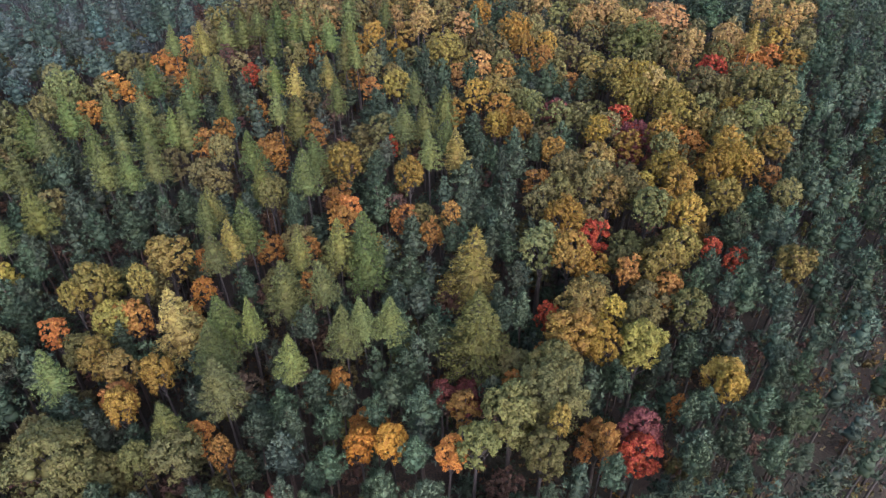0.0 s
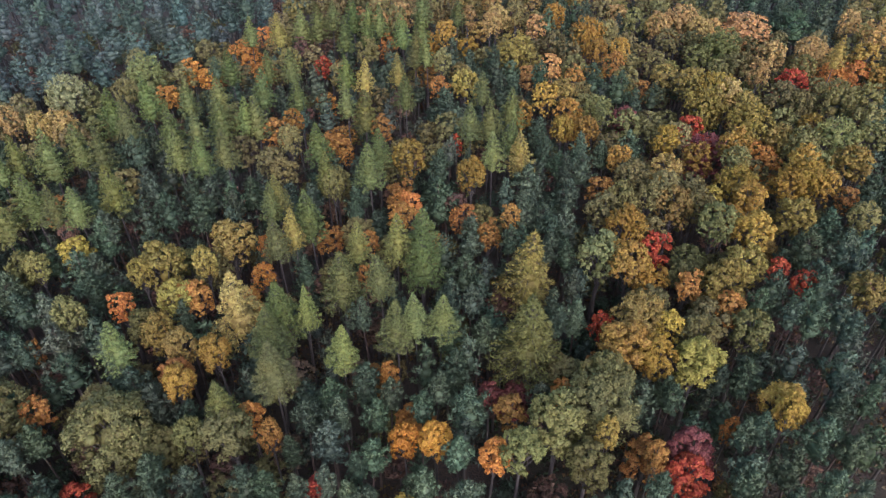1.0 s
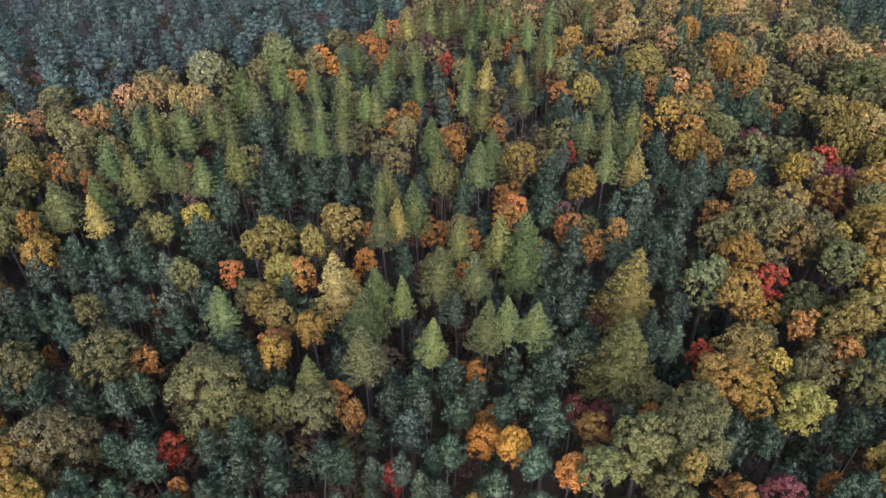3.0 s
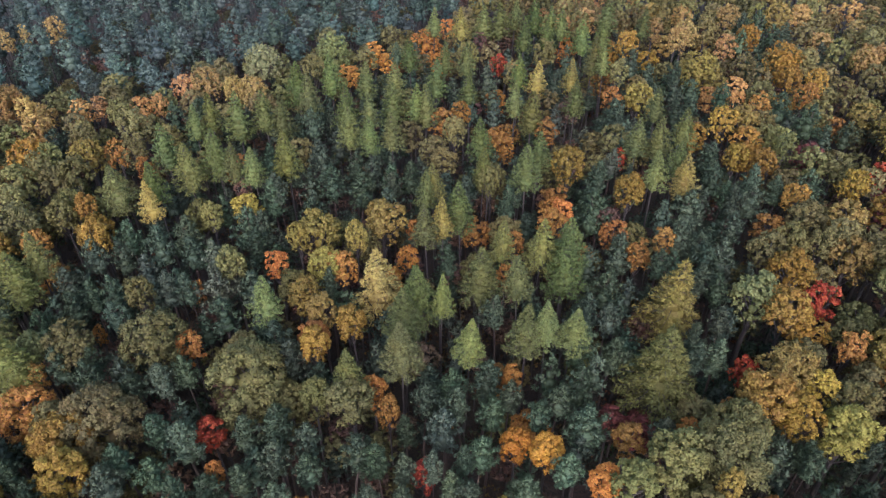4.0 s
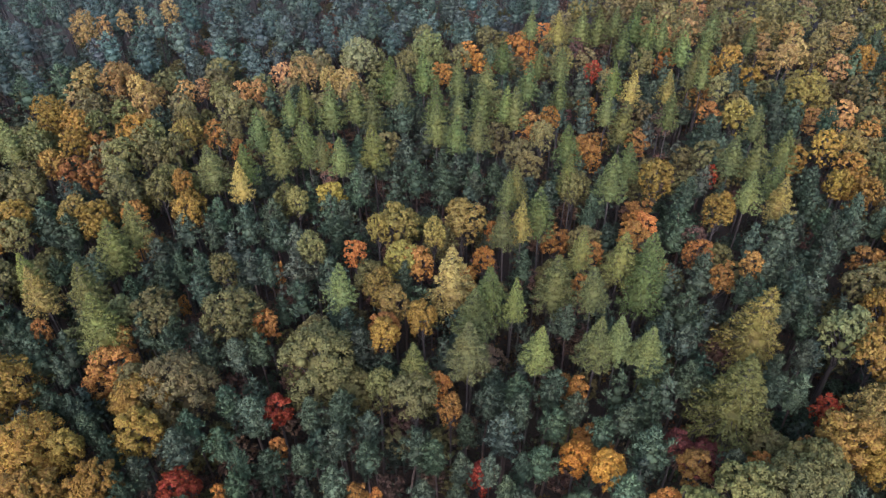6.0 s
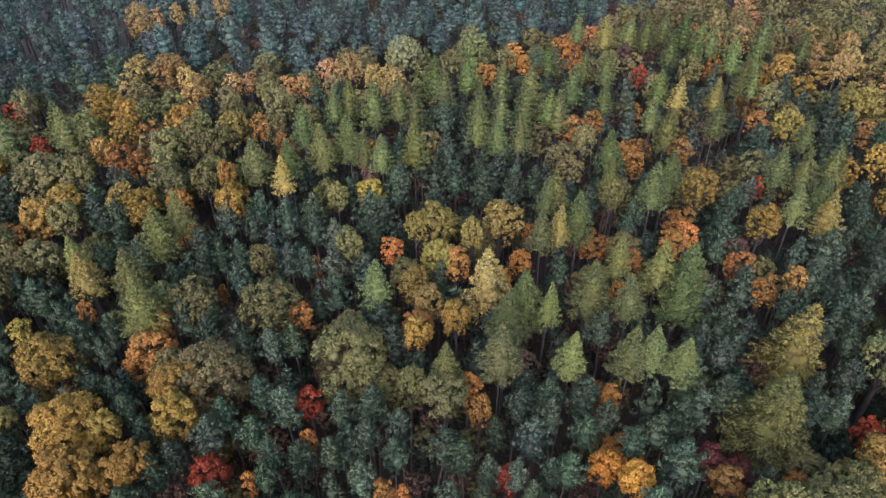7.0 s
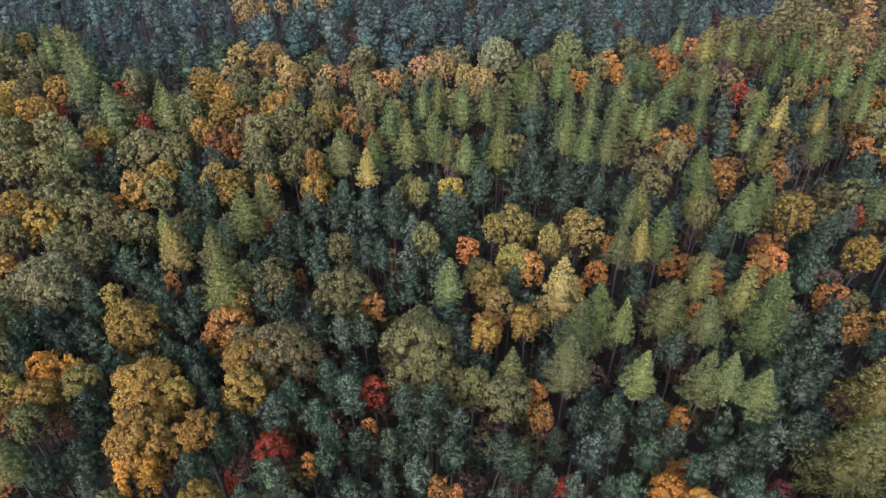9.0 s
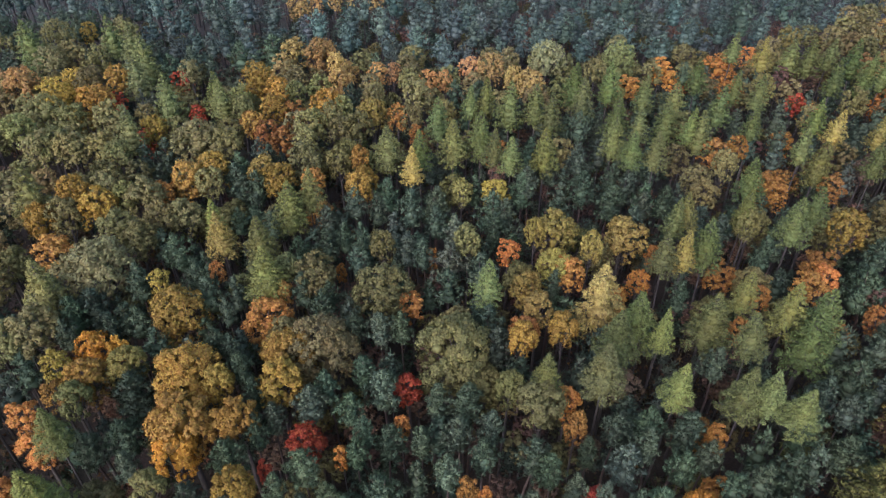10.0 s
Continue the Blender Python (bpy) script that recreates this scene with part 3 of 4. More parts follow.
grove('O', ((11.4, 49.4, 18.7, 6), (-37.3, 37.4, 18.6, 9.2), (-47.5, 27.1, 18.4, 8.1), (-50.2, 37.7, 18.6, 7.2), (-57, 33.8, 18.9, 5.3), (-55.4, 43, 18.4, 3.5), (-78.3, 20.4, 18.9, 4.5), (-80.8, 24.7, 18.5, 4.7), (-82.2, 20.4, 18.8, 5.4), (-80.1, 28.2, 18.1, 4.8), (19.5, 82.9, 18, 3.5), (26.1, 83.2, 17.7, 4.9), (17.4, 88.4, 18.3, 5.3), (-84.5, 35, 18.4, 4.3), (-90.7, 16.3, 18.6, 4.7), (-88.4, 26.3, 18.5, 5.8), (-93.4, 22.8, 18.5, 5), (-34.3, 91.3, 19, 4), (-91.8, 42.1, 18.9, 4.6), (-83.8, 57.8, 17.9, 4.6), (-78.5, 68.7, 18.2, 4), (-97.8, 39.5, 18.3, 9.2), (-89.6, 59.7, 17.5, 5.2), (-105.4, 26.9, 18.4, 5.4),))
grove('O', ((-107.5, 23.6, 18.8, 5.4), (-82.8, 73.8, 19.2, 5.5), (-88.7, 67.8, 18.7, 4.5), (-101.6, 49.8, 18.2, 4.3), (-112.2, 19.7, 18.4, 5.3), (-88.9, 76.8, 18.4, 4.3), (-117.3, 27.7, 18.5, 5.8), (47.8, 113.4, 18.5, 5), (-14.5, 122.8, 18.8, 3.9), (46.2, 115.3, 18.7, 6), (-123.6, 25.1, 18.7, 6.9), (-118.2, 50, 18.8, 4.1), (55.2, 116.5, 19.1, 7), (-29.5, 126.1, 18.8, 4.8), (-131.1, 36, 18, 6.4), (17.3, 141.8, 18.4, 5.4), (-138.9, 40.4, 18.5, 5.7), (-142.8, 33, 18.9, 6.6), (-144.1, 37, 18.5, 5.7), (-1.6, 150.5, 18.2, 5.7), (-156, 39, 19.2, 6.9),))
grove('S', ((-77, 14.6, 19.4, 8.5), (-77.4, 102, 19.8, 7.3),))
grove('M', ((-25.7, 39.4, 22.3, 3.3), (-47.6, -1.7, 22.5, 5.2), (-16.5, 48.1, 22.3, 3.4), (-54, 1.4, 21.9, 3.6), (3.6, 54.6, 22.1, 8.1), (-21.8, 53.7, 21.8, 2.6), (-59.6, 28.1, 22.4, 5.3), (-18.4, 64.9, 22.2, 3.5), (-13.7, 67.2, 22, 4.3), (-65.4, 32, 21.9, 4.7), (-76.5, 8.2, 22, 5), (-72.2, 29.5, 22.2, 3), (-68.5, 37.6, 22.4, 5), (-31, 74.3, 22, 3.5), (-69.5, 41, 22.1, 4.2), (-26, 80.2, 22.1, 3), (-54.3, 73.8, 22, 4.6), (-66.2, 65.8, 21.6, 4.9), (-97.3, 14.2, 22.6, 7), (-24.5, 100.1, 21.8, 4.6), (-71.8, 78.7, 22.5, 3.4), (-107.6, 48.6, 21.4, 5),))
grove('L', ((-22.2, 44.1, 22.4, 4.5), (-11, 52.3, 22, 4.2), (-24.1, 48.6, 22.8, 4.7), (-8.9, 53.6, 22.3, 3.6), (-6.9, 54.4, 22.3, 3.6), (-25.1, 53.9, 22, 5), (-13.6, 58.8, 22.6, 3.9), (-39.6, 45.8, 21.7, 3.9), (-18.8, 59.2, 22.1, 5.4), (-10, 64.6, 21.7, 5.5), (-10.5, 69.3, 22, 4.9), (-27.9, 65.1, 21.6, 3.8), (-25.4, 71, 22.2, 4.8), (-31.6, 71.6, 22.2, 3), (-19.8, 81.7, 22.9, 4.6), (-2.7, 87.9, 22.3, 3.8), (-56.6, 68.5, 22, 3.8), (-66.4, 59.4, 22.2, 3.9), (-19.8, 87.4, 22.1, 4), (-59.5, 67.2, 22.4, 3.4), (-71.1, 57.9, 22.1, 4.7), (-0.5, 93.2, 21.9, 3.8), (-44.8, 82.1, 22.2, 3.5), (-28.8, 89, 21.9, 4.4),))
grove('L', ((-42.3, 85.1, 21.6, 3.9), (-64.6, 70.6, 22, 5.2), (-49.5, 83.7, 22.1, 4.3), (-6.5, 97.1, 21.9, 4), (-4, 98.2, 22.3, 4.3), (-47.6, 88.4, 22.5, 3.7), (-72.9, 69.1, 21.9, 4.7), (-0.6, 103.2, 21.9, 4.7), (-43.2, 94.8, 21.8, 3.8), (-62.1, 83.9, 21.4, 4.7), (-72.5, 75.2, 21.8, 3.4), (-41.3, 96.1, 21.9, 4.8), (-27.3, 101.2, 22.1, 3.8), (-46.6, 94.5, 21.5, 4.8), (-64.6, 83.7, 21.9, 4.5), (-68.3, 81.3, 22.2, 5.4), (-53.9, 91.6, 21.7, 5.2), (-18.3, 105.3, 22.3, 3.8), (-104.2, 31.7, 22.4, 5.4), (-60.3, 90.9, 22.2, 4.7), (-36.1, 103, 21.7, 3.6), (-5.3, 109.5, 21.7, 3.7), (-49, 100.4, 22.3, 4.6), (-54.1, 98.8, 22.2, 4),))
grove('L', ((-102.7, 47.1, 21.6, 4.5), (-65.6, 95.1, 22.2, 5.4), (-30.2, 111.7, 22.4, 3.7), (-44.6, 107.2, 21.2, 4.7), (-61.2, 99.6, 22.1, 4.7), (-111.2, 41.7, 22.2, 6), (-41, 114.3, 21.8, 3.9), (-45, 113.1, 21.8, 3.1), (-16.6, 122.9, 21.9, 3.4), (-51.7, 113.2, 21.7, 4), (-20.1, 124.7, 22.2, 4.7), (-122.8, 41.6, 22.1, 6.2), (-33.9, 127.5, 22.6, 4.1), (-29.8, 129.7, 21.4, 3.7), (-22.6, 131.9, 22.4, 4.3), (-20.3, 135.5, 21.5, 4.3), (-129.7, 46.3, 21.9, 6.5), (-28.5, 136.1, 22.2, 4), (-53.9, 129.3, 21.3, 3.6), (-41, 134.3, 22.5, 4.7), (-44.3, 133.6, 21.6, 4.3), (-31.7, 138.5, 21.8, 3.6), (-135.3, 46, 22.3, 5.6), (-39.4, 138.4, 22, 3.7),))
grove('L', ((-13.9, 144.1, 21.7, 3.8), (-34.8, 141, 21.9, 4.8), (-21.6, 145.8, 22.4, 4.8), (-144.1, 46.5, 22.2, 5.8), (-152.7, 33.9, 22.1, 6.6),))
grove('G', ((2.7, 39.2, 18.8, 4.2), (6.7, 42.8, 19, 5.7), (-43.4, 5.5, 18.3, 3.1), (-24.9, 37.7, 18.7, 4.9), (-29.2, 37.2, 18.2, 3), (11.2, 46.1, 19, 7.4), (-58, 4.8, 18.5, 3.5), (-60.4, 31.7, 17.9, 3.3), (12.2, 69.6, 18.3, 6.2), (-48.8, 51.5, 18.5, 3.7), (-71.3, 5.8, 18.8, 5.8), (-57.2, 58.7, 17.9, 3.2), (27.5, 78.3, 18.9, 5.4), (-24.8, 79.6, 19, 3.2), (21.4, 84.5, 19.4, 4.1), (-76.1, 51.6, 18.3, 3.9), (-79, 47.7, 18.6, 5.5), (-89.5, 24.2, 18.1, 4.1), (-77, 53.6, 18.6, 3.7), (47.6, 81, 18.8, 3.9), (-83.9, 51.4, 18.4, 4.2), (33.2, 93.2, 18.7, 4.4), (-82.4, 60.6, 18.9, 5.1), (-88.4, 55.8, 18.2, 5.9),))
grove('G', ((-100.8, 28.2, 18.8, 4.5), (14.9, 107.1, 18.5, 3.2), (-88.9, 62.7, 18.4, 3.7), (45.3, 101.5, 18.1, 5.5), (-112.1, 22.2, 18.5, 5.5), (51.2, 102.6, 18.9, 7.3), (-99.1, 59.4, 18.4, 4), (-105.1, 51.4, 18.4, 4.5), (56.2, 104.3, 18.3, 5.5), (-114.4, 32.1, 18.5, 5.8), (-119.6, 19.9, 19, 5.6), (-68.7, 105.7, 18.2, 4.5), (59.4, 116.5, 18.8, 5.8), (-68.6, 114.1, 18.4, 6.9), (39.2, 137.9, 19.1, 8),))
grove('H', ((-38.6, 11.5, 18.2, 3.7), (-44.4, 15.4, 19, 3.9), (-47.6, 11.1, 19.2, 6.2), (-46.2, 20.7, 18.3, 4.9), (-50, 15.9, 18.3, 3.4), (-32.4, 43.4, 18.5, 3.2), (-49.5, 23.6, 18, 6.2), (-52.9, 15, 18.6, 7.9), (29.3, 46.9, 18.7, 2.9), (14, 53.5, 19, 6.2), (16.9, 52.8, 18.2, 4.4), (-29.6, 48.1, 18.8, 3.3), (-60.5, 6.1, 18.4, 4.8), (-64.2, 18.6, 18.1, 6.8), (15.7, 68.4, 19, 5.3), (16.5, 76.4, 18.1, 5.5), (32, 76.2, 18.9, 5.3), (-67.6, 49, 19.1, 3.4), (-5.8, 86.4, 18.5, 4.4), (-79, 42.2, 18.3, 5.2), (33.5, 83.8, 18.9, 4.8), (-15, 89.5, 19.1, 5.1), (-73.9, 53.2, 18.8, 3), (-89.9, 20.2, 18.5, 5.6),))
grove('H', ((32.2, 88, 18.3, 6.7), (-87.7, 33.1, 18, 5.5), (-93, 13.5, 17.7, 4.7), (16.2, 93.2, 18, 4), (-87.7, 37, 18.5, 5.1), (-94.1, 19.4, 19.4, 4.4), (39.3, 88.4, 18.2, 4.8), (7.6, 99.9, 18.8, 3.8), (42.2, 91, 18.6, 6.7), (45.8, 89.4, 18.1, 4.2), (11.8, 101.1, 18.3, 4.3), (23.9, 99.2, 18.7, 4.6), (34.4, 98.5, 18.6, 5.4), (43, 95.2, 18.7, 5.2), (-93.4, 47.6, 18.8, 3.8), (-97.5, 54.1, 18.5, 4.7), (-105.4, 36.5, 18.2, 4.8), (4.1, 111.5, 18.8, 4.7), (-93.5, 61.9, 18.2, 6.2), (-102.1, 57.4, 18.9, 4.9), (48, 107.3, 17.7, 4.2), (-109.5, 58.2, 18.7, 6.4), (35.5, 119.8, 18.2, 8.3), (-122.3, 34.4, 18.3, 5.1),))
grove('H', ((-127.5, 39.3, 18.5, 5.4), (15.3, 133.6, 18, 4.2), (19.6, 133.1, 18.5, 4.1), (-15.4, 137.2, 19.2, 4.6), (13.8, 140.3, 19.4, 7.2), (6.3, 150.6, 18.2, 5.1), (66.8, 136.3, 18.5, 5.6),))
grove('V', ((11, 41.7, 18.5, 2.2), (21.5, 53.1, 17.9, 5.6), (-34.3, 48.5, 18.2, 3.6), (-58.9, 10.5, 18.1, 4.3), (16.1, 59.5, 17.9, 6.5), (-37.9, 50.4, 17.7, 4.2), (-37.7, 55.8, 18, 4.4), (-36.9, 61.1, 18.6, 3.1), (26.5, 66.7, 18.1, 5.6), (-44, 59.6, 17.8, 3.1), (-42.5, 62.4, 18, 6.1), (29.8, 70.8, 17.7, 5.4), (-36.2, 68, 17.8, 5.9), (43.4, 67.1, 17.9, 4.9), (-68.9, 48.9, 17.8, 3.9), (22.8, 82.1, 18.1, 5.6), (39.2, 82, 17.7, 5.6), (-81.9, 41.7, 18, 4.7), (22.7, 91.8, 17.7, 5.2), (-84.6, 65.4, 18.3, 5.3), (51.8, 96.7, 17.9, 6.1), (43.1, 104.5, 16.8, 5.7), (38.6, 108.1, 18.5, 7.6), (8.2, 114.6, 18.2, 5.3),))
grove('V', ((-9.3, 116.9, 17.8, 5.6), (33.1, 114.3, 17.8, 8), (39.1, 115, 17.4, 5.1), (31.3, 121.2, 18.3, 5.3), (-1.2, 134.1, 17.8, 7.6),))
grove('B', ((-24.6, 26.6, 17.2, 2.1), (15.5, 40.5, 17.2, 2.2), (-21.3, 38.7, 17.8, 2.4), (1.6, 45.1, 16.8, 3.4), (-45.9, 13.7, 17.2, 2.9), (10.5, 52.2, 16.5, 2.3), (-33.3, 45.4, 17.3, 3.8), (-61.8, 3.5, 17.1, 3), (-57.1, 26.1, 16.8, 6.3), (-58, 29.2, 17, 2.6), (-17.2, 63.3, 16.6, 2.9), (-36.1, 57.2, 17.8, 4.3), (26.7, 62.9, 16.8, 4.1), (22.4, 66.4, 17.3, 3.6), (-67, 25.3, 17.1, 2.2), (-18.1, 69.7, 17.1, 2.9), (-2.3, 74, 16.7, 3.7), (0.5, 77.3, 17.6, 3), (-15.4, 76.1, 17.3, 4.3), (13.6, 86.1, 17.1, 4.6), (-88, 12.1, 16.5, 5.4), (-76.7, 46.8, 17, 4), (-87.9, 29.1, 17.3, 4.2), (47.1, 87.8, 17.4, 3.4),))
grove('B', ((-75.7, 67, 16.8, 2.8), (-89.2, 50, 17, 4.1), (-20.9, 100.8, 17.1, 3.8), (-92, 49.3, 17.8, 4.9), (-39, 97.4, 17.3, 4.7), (-82, 68.4, 17.2, 3.8), (-36.1, 101, 17.1, 4), (-98, 49.5, 16.8, 4), (-95.6, 56.5, 17.2, 5.2), (-14.2, 116, 17, 4.1), (10.3, 122.6, 17, 4), (17.9, 129.7, 17, 4.1),))
grove('K', ((-7.4, 81.5, 15.9, 3.6), (-58.7, 68.1, 16.3, 2.7), (-20.5, 110.1, 16.4, 4.1), (-43.9, 131.4, 16.6, 3.5), (-42.3, 139.9, 15.6, 5.8),))
grove('N', ((-29.9, 55.3, 21.7, 6.5), (3, 65.7, 21.6, 7.3), (-26.7, 67.1, 21.8, 3.3), (-69.9, 28.6, 21.5, 4.3), (-64.7, 55.9, 21.6, 3.4), (1.7, 90.8, 21.3, 4.2), (-27.6, 111.5, 21.8, 4.1), (-21, 113.3, 22.1, 3.6), (-47.6, 130.5, 21.9, 4.3), (58.8, 131.7, 21.9, 3.9),))
grove('A', ((-22.4, 27.5, 15.9, 1.6), (0.2, 39.8, 15.8, 3.3), (-35.6, 20.9, 16, 1.6), (-33.9, 26.9, 15.9, 1.9), (-45.7, 2.5, 15.6, 2.2), (-24.4, 41.9, 15.7, 3.1), (7.6, 48.6, 15.2, 3.2), (-11.2, 49.4, 15.6, 2.6), (23.7, 45.9, 16.3, 1.8), (-58.3, 0, 15.5, 4), (-46.6, 39.9, 15.5, 3.6), (-62.4, -0.2, 15.4, 3.6), (-58.3, 38, 14.8, 1.5), (-30.5, 63.6, 15.4, 3.1), (-52.1, 47.8, 15.5, 2.1), (-45.2, 55.6, 15.9, 3.3), (-32.2, 69.5, 15.6, 2), (-5.8, 78, 16.1, 4.2), (-13.8, 80.7, 16.2, 3.5), (-15.2, 81.4, 15.9, 3.3), (39.7, 100.4, 15.8, 7.4), (-64.3, 111.7, 14.6, 4.7), (-49.5, 121.7, 15.6, 4.7), (-59.2, 118.8, 14.9, 3.6),))
grove('A', ((-63.2, 120.5, 15.7, 4.8), (-27.3, 138.3, 15.5, 5.2), (-56.5, 132.3, 15.2, 7.2), (60.5, 134, 15.2, 6.8), (-53.6, 138.7, 15.7, 3.9), (65, 135.2, 15.5, 6.1),))
grove('R', ((-16, 34.4, 15.6, 3), (-39.3, 14.5, 15.4, 1.5), (-40, 19.5, 15.1, 4.1), (19.1, 40.5, 15.4, 4.4), (-37.5, 31.4, 15.1, 3.3), (11.8, 59.5, 15.3, 3.1), (19.8, 75.7, 15.5, 4.7), (37.2, 69.7, 15.6, 3.2), (35.1, 71.8, 15.5, 3), (-8.9, 98.1, 15.5, 2.2), (29.6, 109.4, 15.4, 5), (-107.8, 35.7, 15.3, 4.9), (-108, 45.4, 15.7, 3.1), (-123.5, 37.6, 15.5, 3.3), (-38.1, 124.3, 15.6, 3.5), (-125, 50.9, 15.1, 5), (51.6, 128.8, 15.9, 6.6),))
grove('p', ((-15.9, 30.1, 18, 3.1), (-18.6, 29.2, 18.1, 3.5), (-5.2, 34.7, 17.9, 3.1), (-12.4, 33.3, 17.8, 2.7), (8.7, 34.6, 17.9, 2.1), (-14.6, 33.9, 18.3, 2.4), (-26.3, 26.3, 18.1, 3.2), (-17.3, 33.1, 18.4, 2.7), (-3.3, 38.2, 18.4, 3.2), (-36.4, 13.2, 17.9, 2.6), (-25.2, 29.9, 17.9, 3.3), (-11.2, 37.6, 17.6, 3.5), (-36.3, 17, 17.7, 3.8), (15.9, 37.1, 17.8, 3.2), (-30.5, 26.9, 17.7, 2.9), (21.6, 35.2, 18.5, 2.5), (-33.4, 24.4, 16.9, 3.7), (-28.6, 30.1, 18.3, 3.5), (-15.5, 38.9, 17.7, 4.2), (-34.7, 23.9, 18.3, 2.7), (-26.9, 33, 17.9, 3.6), (-2.4, 44.7, 18.3, 5.1), (23.5, 39, 17.2, 3.2), (27.2, 36.9, 18.1, 3.1),))
grove('p', ((24.2, 40.2, 17.9, 4.3), (-42, 21.6, 18.3, 4), (-38.4, 28.2, 17.8, 4.5), (-48.2, 5.1, 17.8, 3), (-14.1, 46.4, 17.8, 4.5), (28.2, 40.8, 18.3, 4.3), (24.1, 43.7, 18.2, 2.8), (31.3, 39.4, 18, 3.7), (33.3, 38.7, 17.9, 2.5), (-51.7, 6.8, 18.2, 4), (26.5, 45.3, 18.1, 3.4), (-50.4, 18.9, 19, 3.3), (32.3, 44.7, 18.4, 4.5), (-45.1, 33.9, 18.2, 3.7), (8.4, 59, 17.7, 4), (34.9, 48.5, 17.7, 3.5), (35.9, 50.8, 18.4, 4.7), (-56.7, 39.7, 17.6, 3.1), (36.2, 61.5, 18.3, 4.2), (40.3, 61.2, 17.7, 4), (-51.8, 52.5, 18.2, 3.8), (39.3, 67.9, 17.7, 4.9), (2.7, 86.8, 18, 6.2), (43.6, 75.6, 18.3, 4.8),))
grove('p', ((-57.8, 87.7, 18.4, 4.3), (-10.9, 108.4, 17.8, 3.7),))
grove('Q', ((-36.7, 54, 17.5, 3.8), (-98.3, 34.4, 17.8, 5.8), (-13.1, 131.9, 18, 4.1),))
grove('C', ((-0.5, 47.8, 15.7, 3), (19.6, 43.6, 15.5, 4.8), (31.7, 103, 15.2, 8.9), (18.5, 110.6, 15.8, 5.1),))
grove('Y', ((-6.9, 33.2, 17.8, 2.1), (28.7, 49.7, 17.6, 4.8), (19.4, 58.5, 17.8, 3.5), (-64.2, 4.7, 18.1, 3.3), (-69.6, 19, 18, 2.9), (-55.3, 64.1, 17.3, 4.4), (28.4, 85, 17.4, 3), (-132.7, 30, 17.9, 7.3), (-135.4, 34.5, 17.1, 6.5), (-158, 46.3, 16.8, 3.9),))
grove('T', ((-8.4, 40.1, 16.3, 3.1), (-5.5, 41.3, 16.4, 3.6), (-46.6, 8.8, 16.5, 4.8), (-62.5, 11, 16.6, 2.4), (-65.2, 9.1, 16.7, 4.5),))

# ---- the rest of the forest between them ----
EDGE = ((-250, 15), (-184, 38), (-158, 54), (-123, 57), (-121, 76), (-112, 81), (-103, 85.5), (-92.5, 91.5), (-91.5, 103.5), (-82, 110), (-76, 118), (-67, 127), (-58.5, 140), (-55, 155), (-45, 195), (-35, 260))  # front of the pine plantation
GLADES = ((-43.6, 101, 3), (-39.6, 99.6, 3.5), (-36, 97.3, 3), (-20.5, 116.6, 3), (-17.2, 116, 3), (-14.6, 113.9, 2.5), (-2.6, 96.9, 2), (15, 91.8, 2))


def in_plantation(x, y):
    """Beyond the plantation's front, which runs from far left to far ahead."""
    for (ax, ay), (bx, by) in zip(EDGE, EDGE[1:]):
        if min(ay, by) <= y <= max(ay, by):
            return x < ax + (bx - ax) * (y - ay) / (by - ay)
    return y < 15 and x < -225


def in_pine_block(x, y):
    """The pines on the near side, past the last oaks."""
    return x > 17 + 0.53 * (y - 30) and y < 175


taken = {}


def room(x, y, r):
    i, j = int(x // 8), int(y // 8)
    for a in (i - 1, i, i + 1):
        for b in (j - 1, j, j + 1):
            for px, py, pr in taken.get((a, b), ()):
                if (px - x) ** 2 + (py - y) ** 2 < (pr + r) ** 2:
                    return False
    return True


def take(x, y, r):
    taken.setdefault((int(x // 8), int(y // 8)), []).append((x, y, r))


for sort, x, y, d in stands:
    take(x, y, (0.29 if sort in "PpQLMN" else 0.33) * d)
for x, y, r in GLADES:
    take(x, y, r)
known = np.array([(x, y) for _, x, y, _ in stands])
TURNS = {"I": "O", "J": "O", "H": "O", "E": "D", "A": "O", "R": "O", "C": "O", "T": "H", "Y": "O", "K": "O", "S": "G", "N": "L", "p": "P", "Q": "P", "M": "L", "B": "O", "V": "O"}
woods = {}
wanted = []
for _ in range(40000):
    far, turn = math.sqrt(rng.uniform(8 ** 2, 235 ** 2)), radians(rng.uniform(-112, 52))
    x, y = far * math.sin(turn), far * math.cos(turn)
    if in_plantation(x, y):
        sort, grow, r = "D", rng.uniform(0.8, 1.14), 2.2
    elif in_pine_block(x, y):
        sort, grow, r = ("P" if rng.random() < 0.75 else "p"), rng.uniform(0.86, 1.03), 1.75
    else:
        sort = stands[int(np.argmin(((known - (x, y)) ** 2).sum(1)))][0]
        if rng.random() < 0.78:
            sort = TURNS.get(sort, sort)
        chance = rng.random()
        if sort in "LMN":
            sort = "Q" if chance < 0.75 else "O" if chance < 0.9 else "B"
        elif sort in "Pp" and chance < 0.6:
            sort = "Q"
        grow, r = (rng.uniform(0.72, 0.98) if sort in "PpQ" else rng.uniform(0.66, 0.92)), (1.45 if sort in "PpQ" else 1.9 if sort in "LMN" else 1.9)
    if room(x, y, r):
        take(x, y, r)
        wanted.append((far, sort, x, y, SORTS[sort][4] * grow, 2 * r * (rng.uniform(1.15, 1.35) if sort == "D" else rng.uniform(1.15, 1.35) if r > 1.7 and sort in "Pp" else rng.uniform(1.35, 1.7) if sort in "PpQ" else rng.uniform(1.2, 1.45) if sort in "LMN" else rng.uniform(1.1, 1.4)), in_plantation(x, y)))
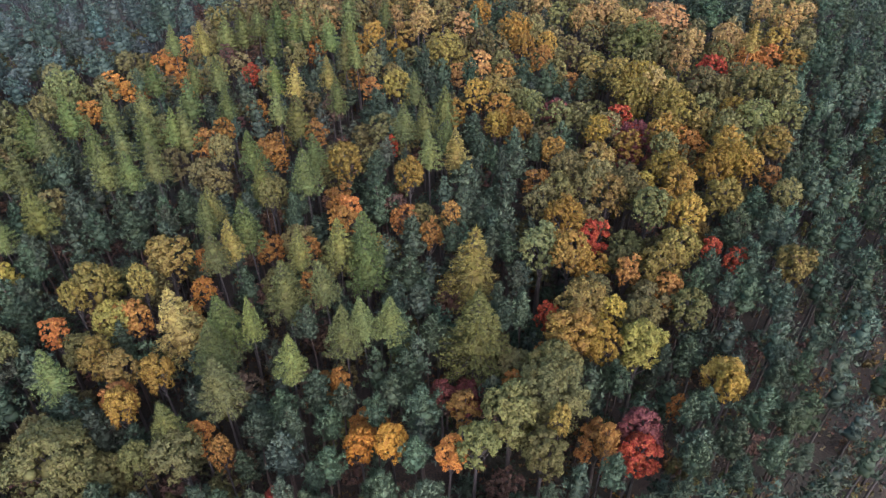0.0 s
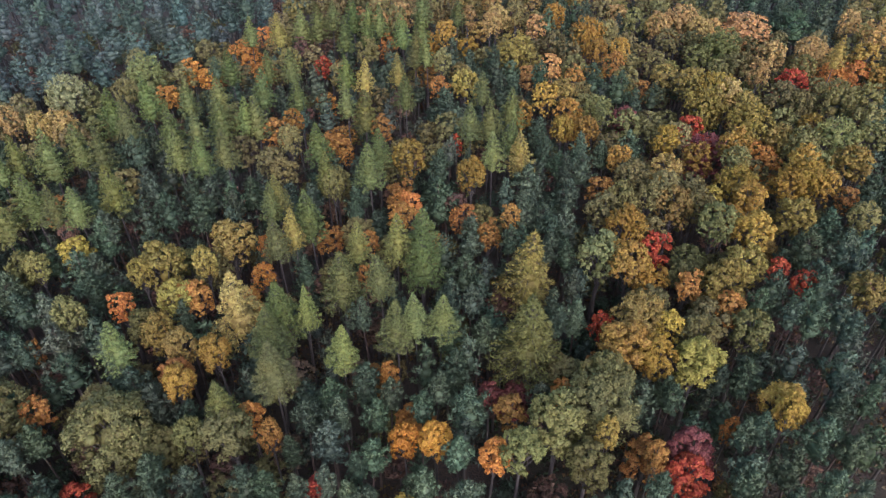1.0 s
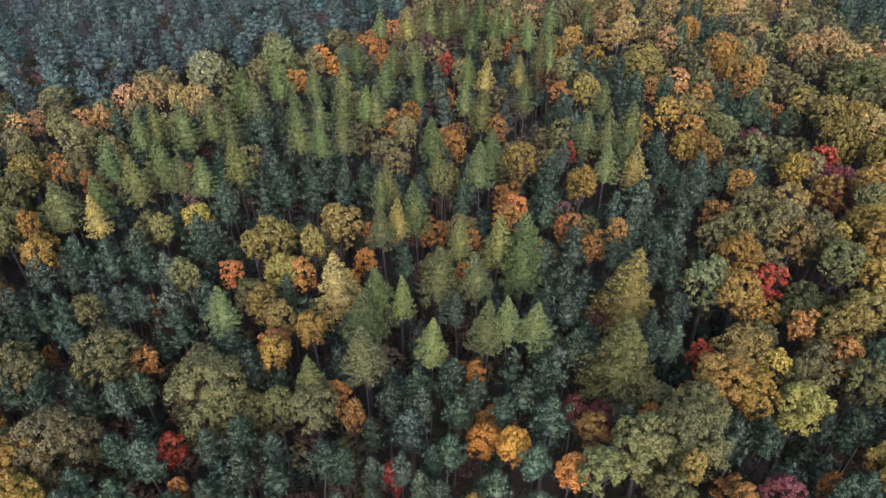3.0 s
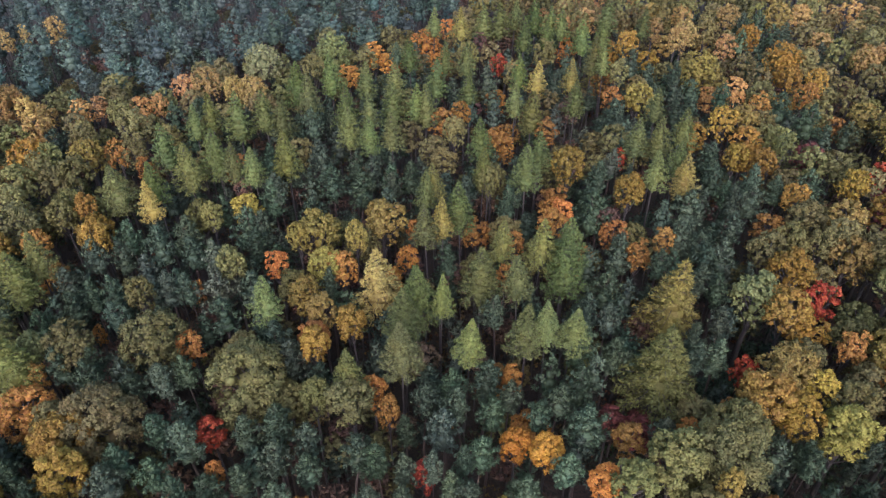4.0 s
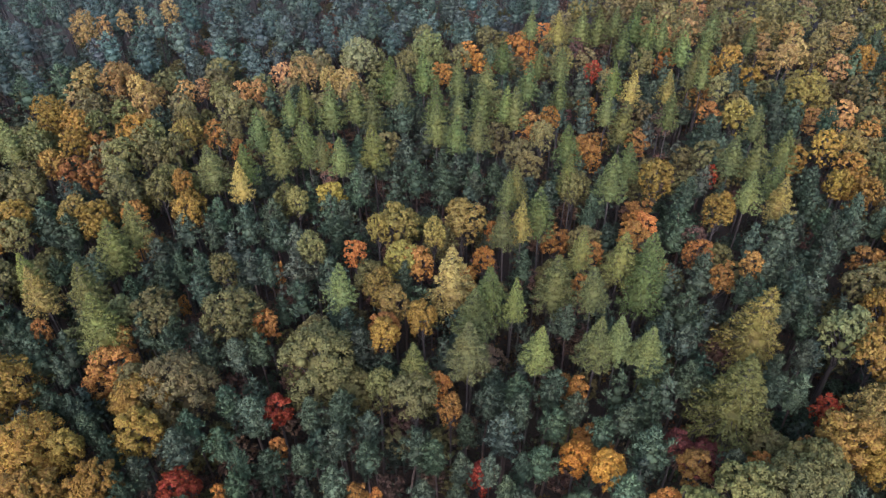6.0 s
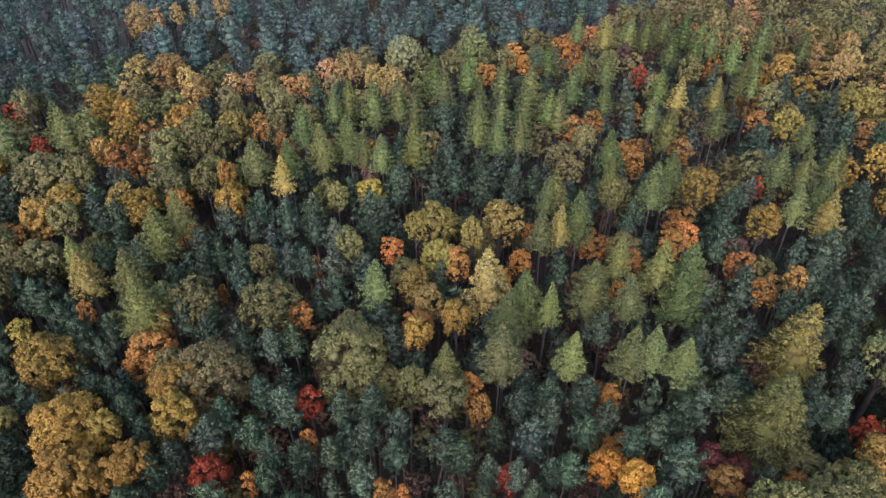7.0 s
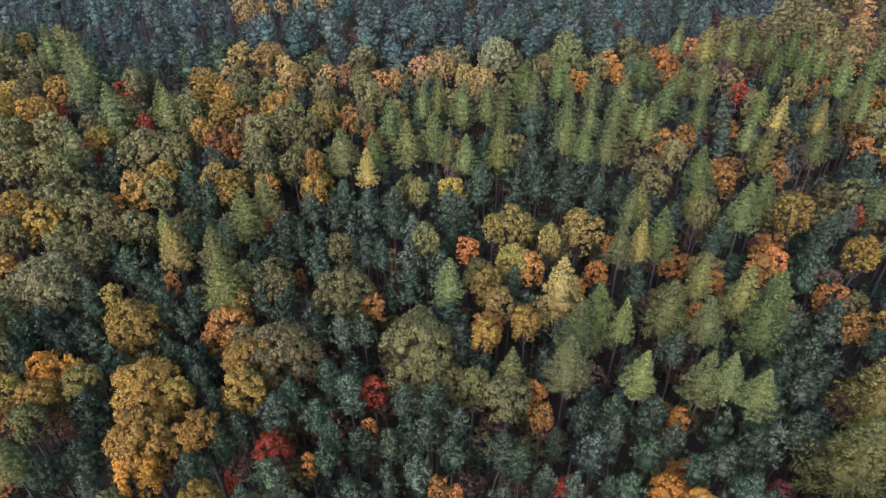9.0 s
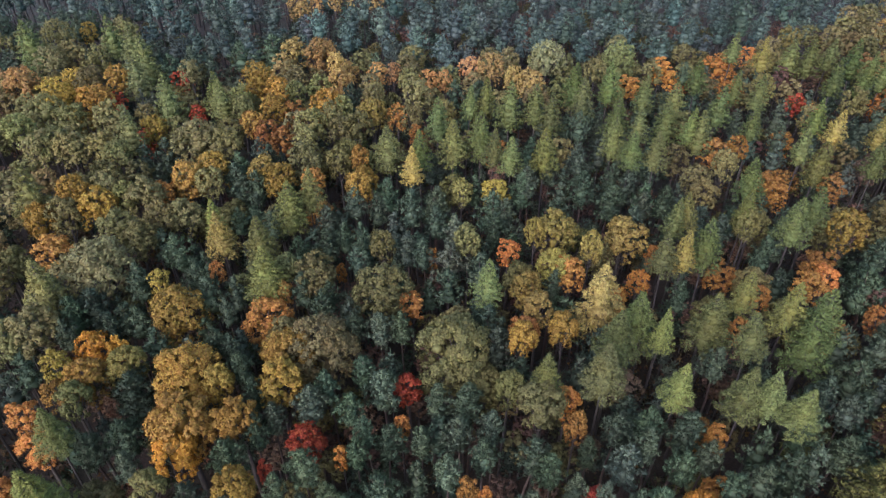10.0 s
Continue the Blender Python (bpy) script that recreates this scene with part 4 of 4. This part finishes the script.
for _ in range(11000):
    far, turn = math.sqrt(rng.uniform(8 ** 2, 185 ** 2)), radians(rng.uniform(-86, 38))
    x, y = far * math.sin(turn), far * math.cos(turn)
    if room(x, y, 0.75):
        take(x, y, 0.75)
        sort = "Q" if rng.random() < 0.6 else "K" if rng.random() < 0.5 else "O"
        wanted.append((999 + far, sort, x, y, rng.uniform(6, 11), rng.uniform(3.0, 4.6), False))
wanted.sort()
for far, sort, x, y, h, d, planted in wanted:
    if not planted and far < 190 and counts.get(SORTS[sort][1], 0) < 300:
        plant(sort, x, y, h, d)
    else:
        woods.setdefault("conifer" if sort in "PpQD" else "larch" if sort in "LMNE" else "broadleaved", []).append((sort, x, y, h, d, planted))


def wood_mass(name, label, rows, material):
    """Far trees in one mesh of crowns, with each tree's colour as a tint on its leaves, and one mesh of trunks."""
    parts, lies, tints, pieces = [], [], [], []
    for sort, x, y, h, d, planted in rows:
        colour = SORTS[sort][2]
        href, dref, _, _, _, bare = KINDS[shape_of(sort, d)]
        tris, lie = bare[rng.integers(len(bare))]
        turn = rng.uniform(0, 6.28)
        c, s = math.cos(turn), math.sin(turn)
        spin = np.array(((c, s, 0), (-s, c, 0), (0, 0, 1)))
        parts.append(tris @ spin * (d / dref, d / dref, h / href) + (x, y, 0))
        lies.append(lie @ spin)
        tint = np.array((*[k * v for k, v in zip(colour, rng.normal(1, 0.05, 3) * rng.uniform(0.62, 1.3))], rng.random()))
        tints.append(np.repeat(tint[None], 3 * len(tris), 0))
        pieces.append(limb_mesh([(x, y, -0.4), (x, y, h * 0.5), (x, y, h * 0.93)], (0.2, 0.14, 0.03), 4))
    me = soup(name, np.concatenate(parts), np.concatenate(lies), material)
    layer = me.color_attributes.new("tint", "FLOAT_COLOR", "POINT")
    layer.data.foreach_set("color", np.concatenate(tints).astype(np.float32).ravel())
    mass = tagged(new(name, me), label, "woodland", kind="stuff")
    stems = new("trunks", wood(name + "_trunks", pieces, GREY_BARK))
    stems.parent = mass
    return len(rows)


wood_mass("conifer_wood", "dense dark blue-green pine plantation behind the mixed wood", woods["conifer"], WOOD_NEEDLES)
for key, label in (("larch", "distant green and yellow larches in the forest"), ("broadleaved", "distant olive and ochre broadleaved trees")):
    if key in woods:
        wood_mass(key + "_wood", label, woods[key], WOOD_LEAVES)


def undergrowth():
    """Low bushes and bracken between the trunks."""
    parts, tints = [], []
    shades = ((0.07, 0.05, 0.026), (0.04, 0.05, 0.026), (0.10, 0.06, 0.026), (0.036, 0.046, 0.03))
    for _ in range(5200):
        far, turn = math.sqrt(rng.uniform(8 ** 2, 180 ** 2)), radians(rng.uniform(-108, 48))
        x, y, size = far * math.sin(turn), far * math.cos(turn), rng.uniform(0.8, 3.0)
        m = 40
        d = ball(m) * (1, 1, 0.8) + (0, 0, 0.55)
        root = np.array((x, y, size * 0.35)) + d * size * rng.uniform(0.4, 1, (m, 1))
        root[:, 2] = np.maximum(root[:, 2], 0.05)
        parts.append(leaves(slivers(root, root + ball(m) * 0.45, rng.uniform(0.12, 0.25, m)), d, 0.5))
        tint = (*[c * rng.uniform(0.8, 1.2) for c in shades[rng.integers(4)]], rng.random())
        tints.append(np.repeat(np.array(tint)[None], 3 * m, 0))
    me = soup("undergrowth", *gather(parts), WOOD_LEAVES)
    layer = me.color_attributes.new("tint", "FLOAT_COLOR", "POINT")
    layer.data.foreach_set("color", np.concatenate(tints).astype(np.float32).ravel())
    return tagged(new("undergrowth", me), "brown and green bushes and bracken on the forest floor", "undergrowth", kind="stuff")


undergrowth()
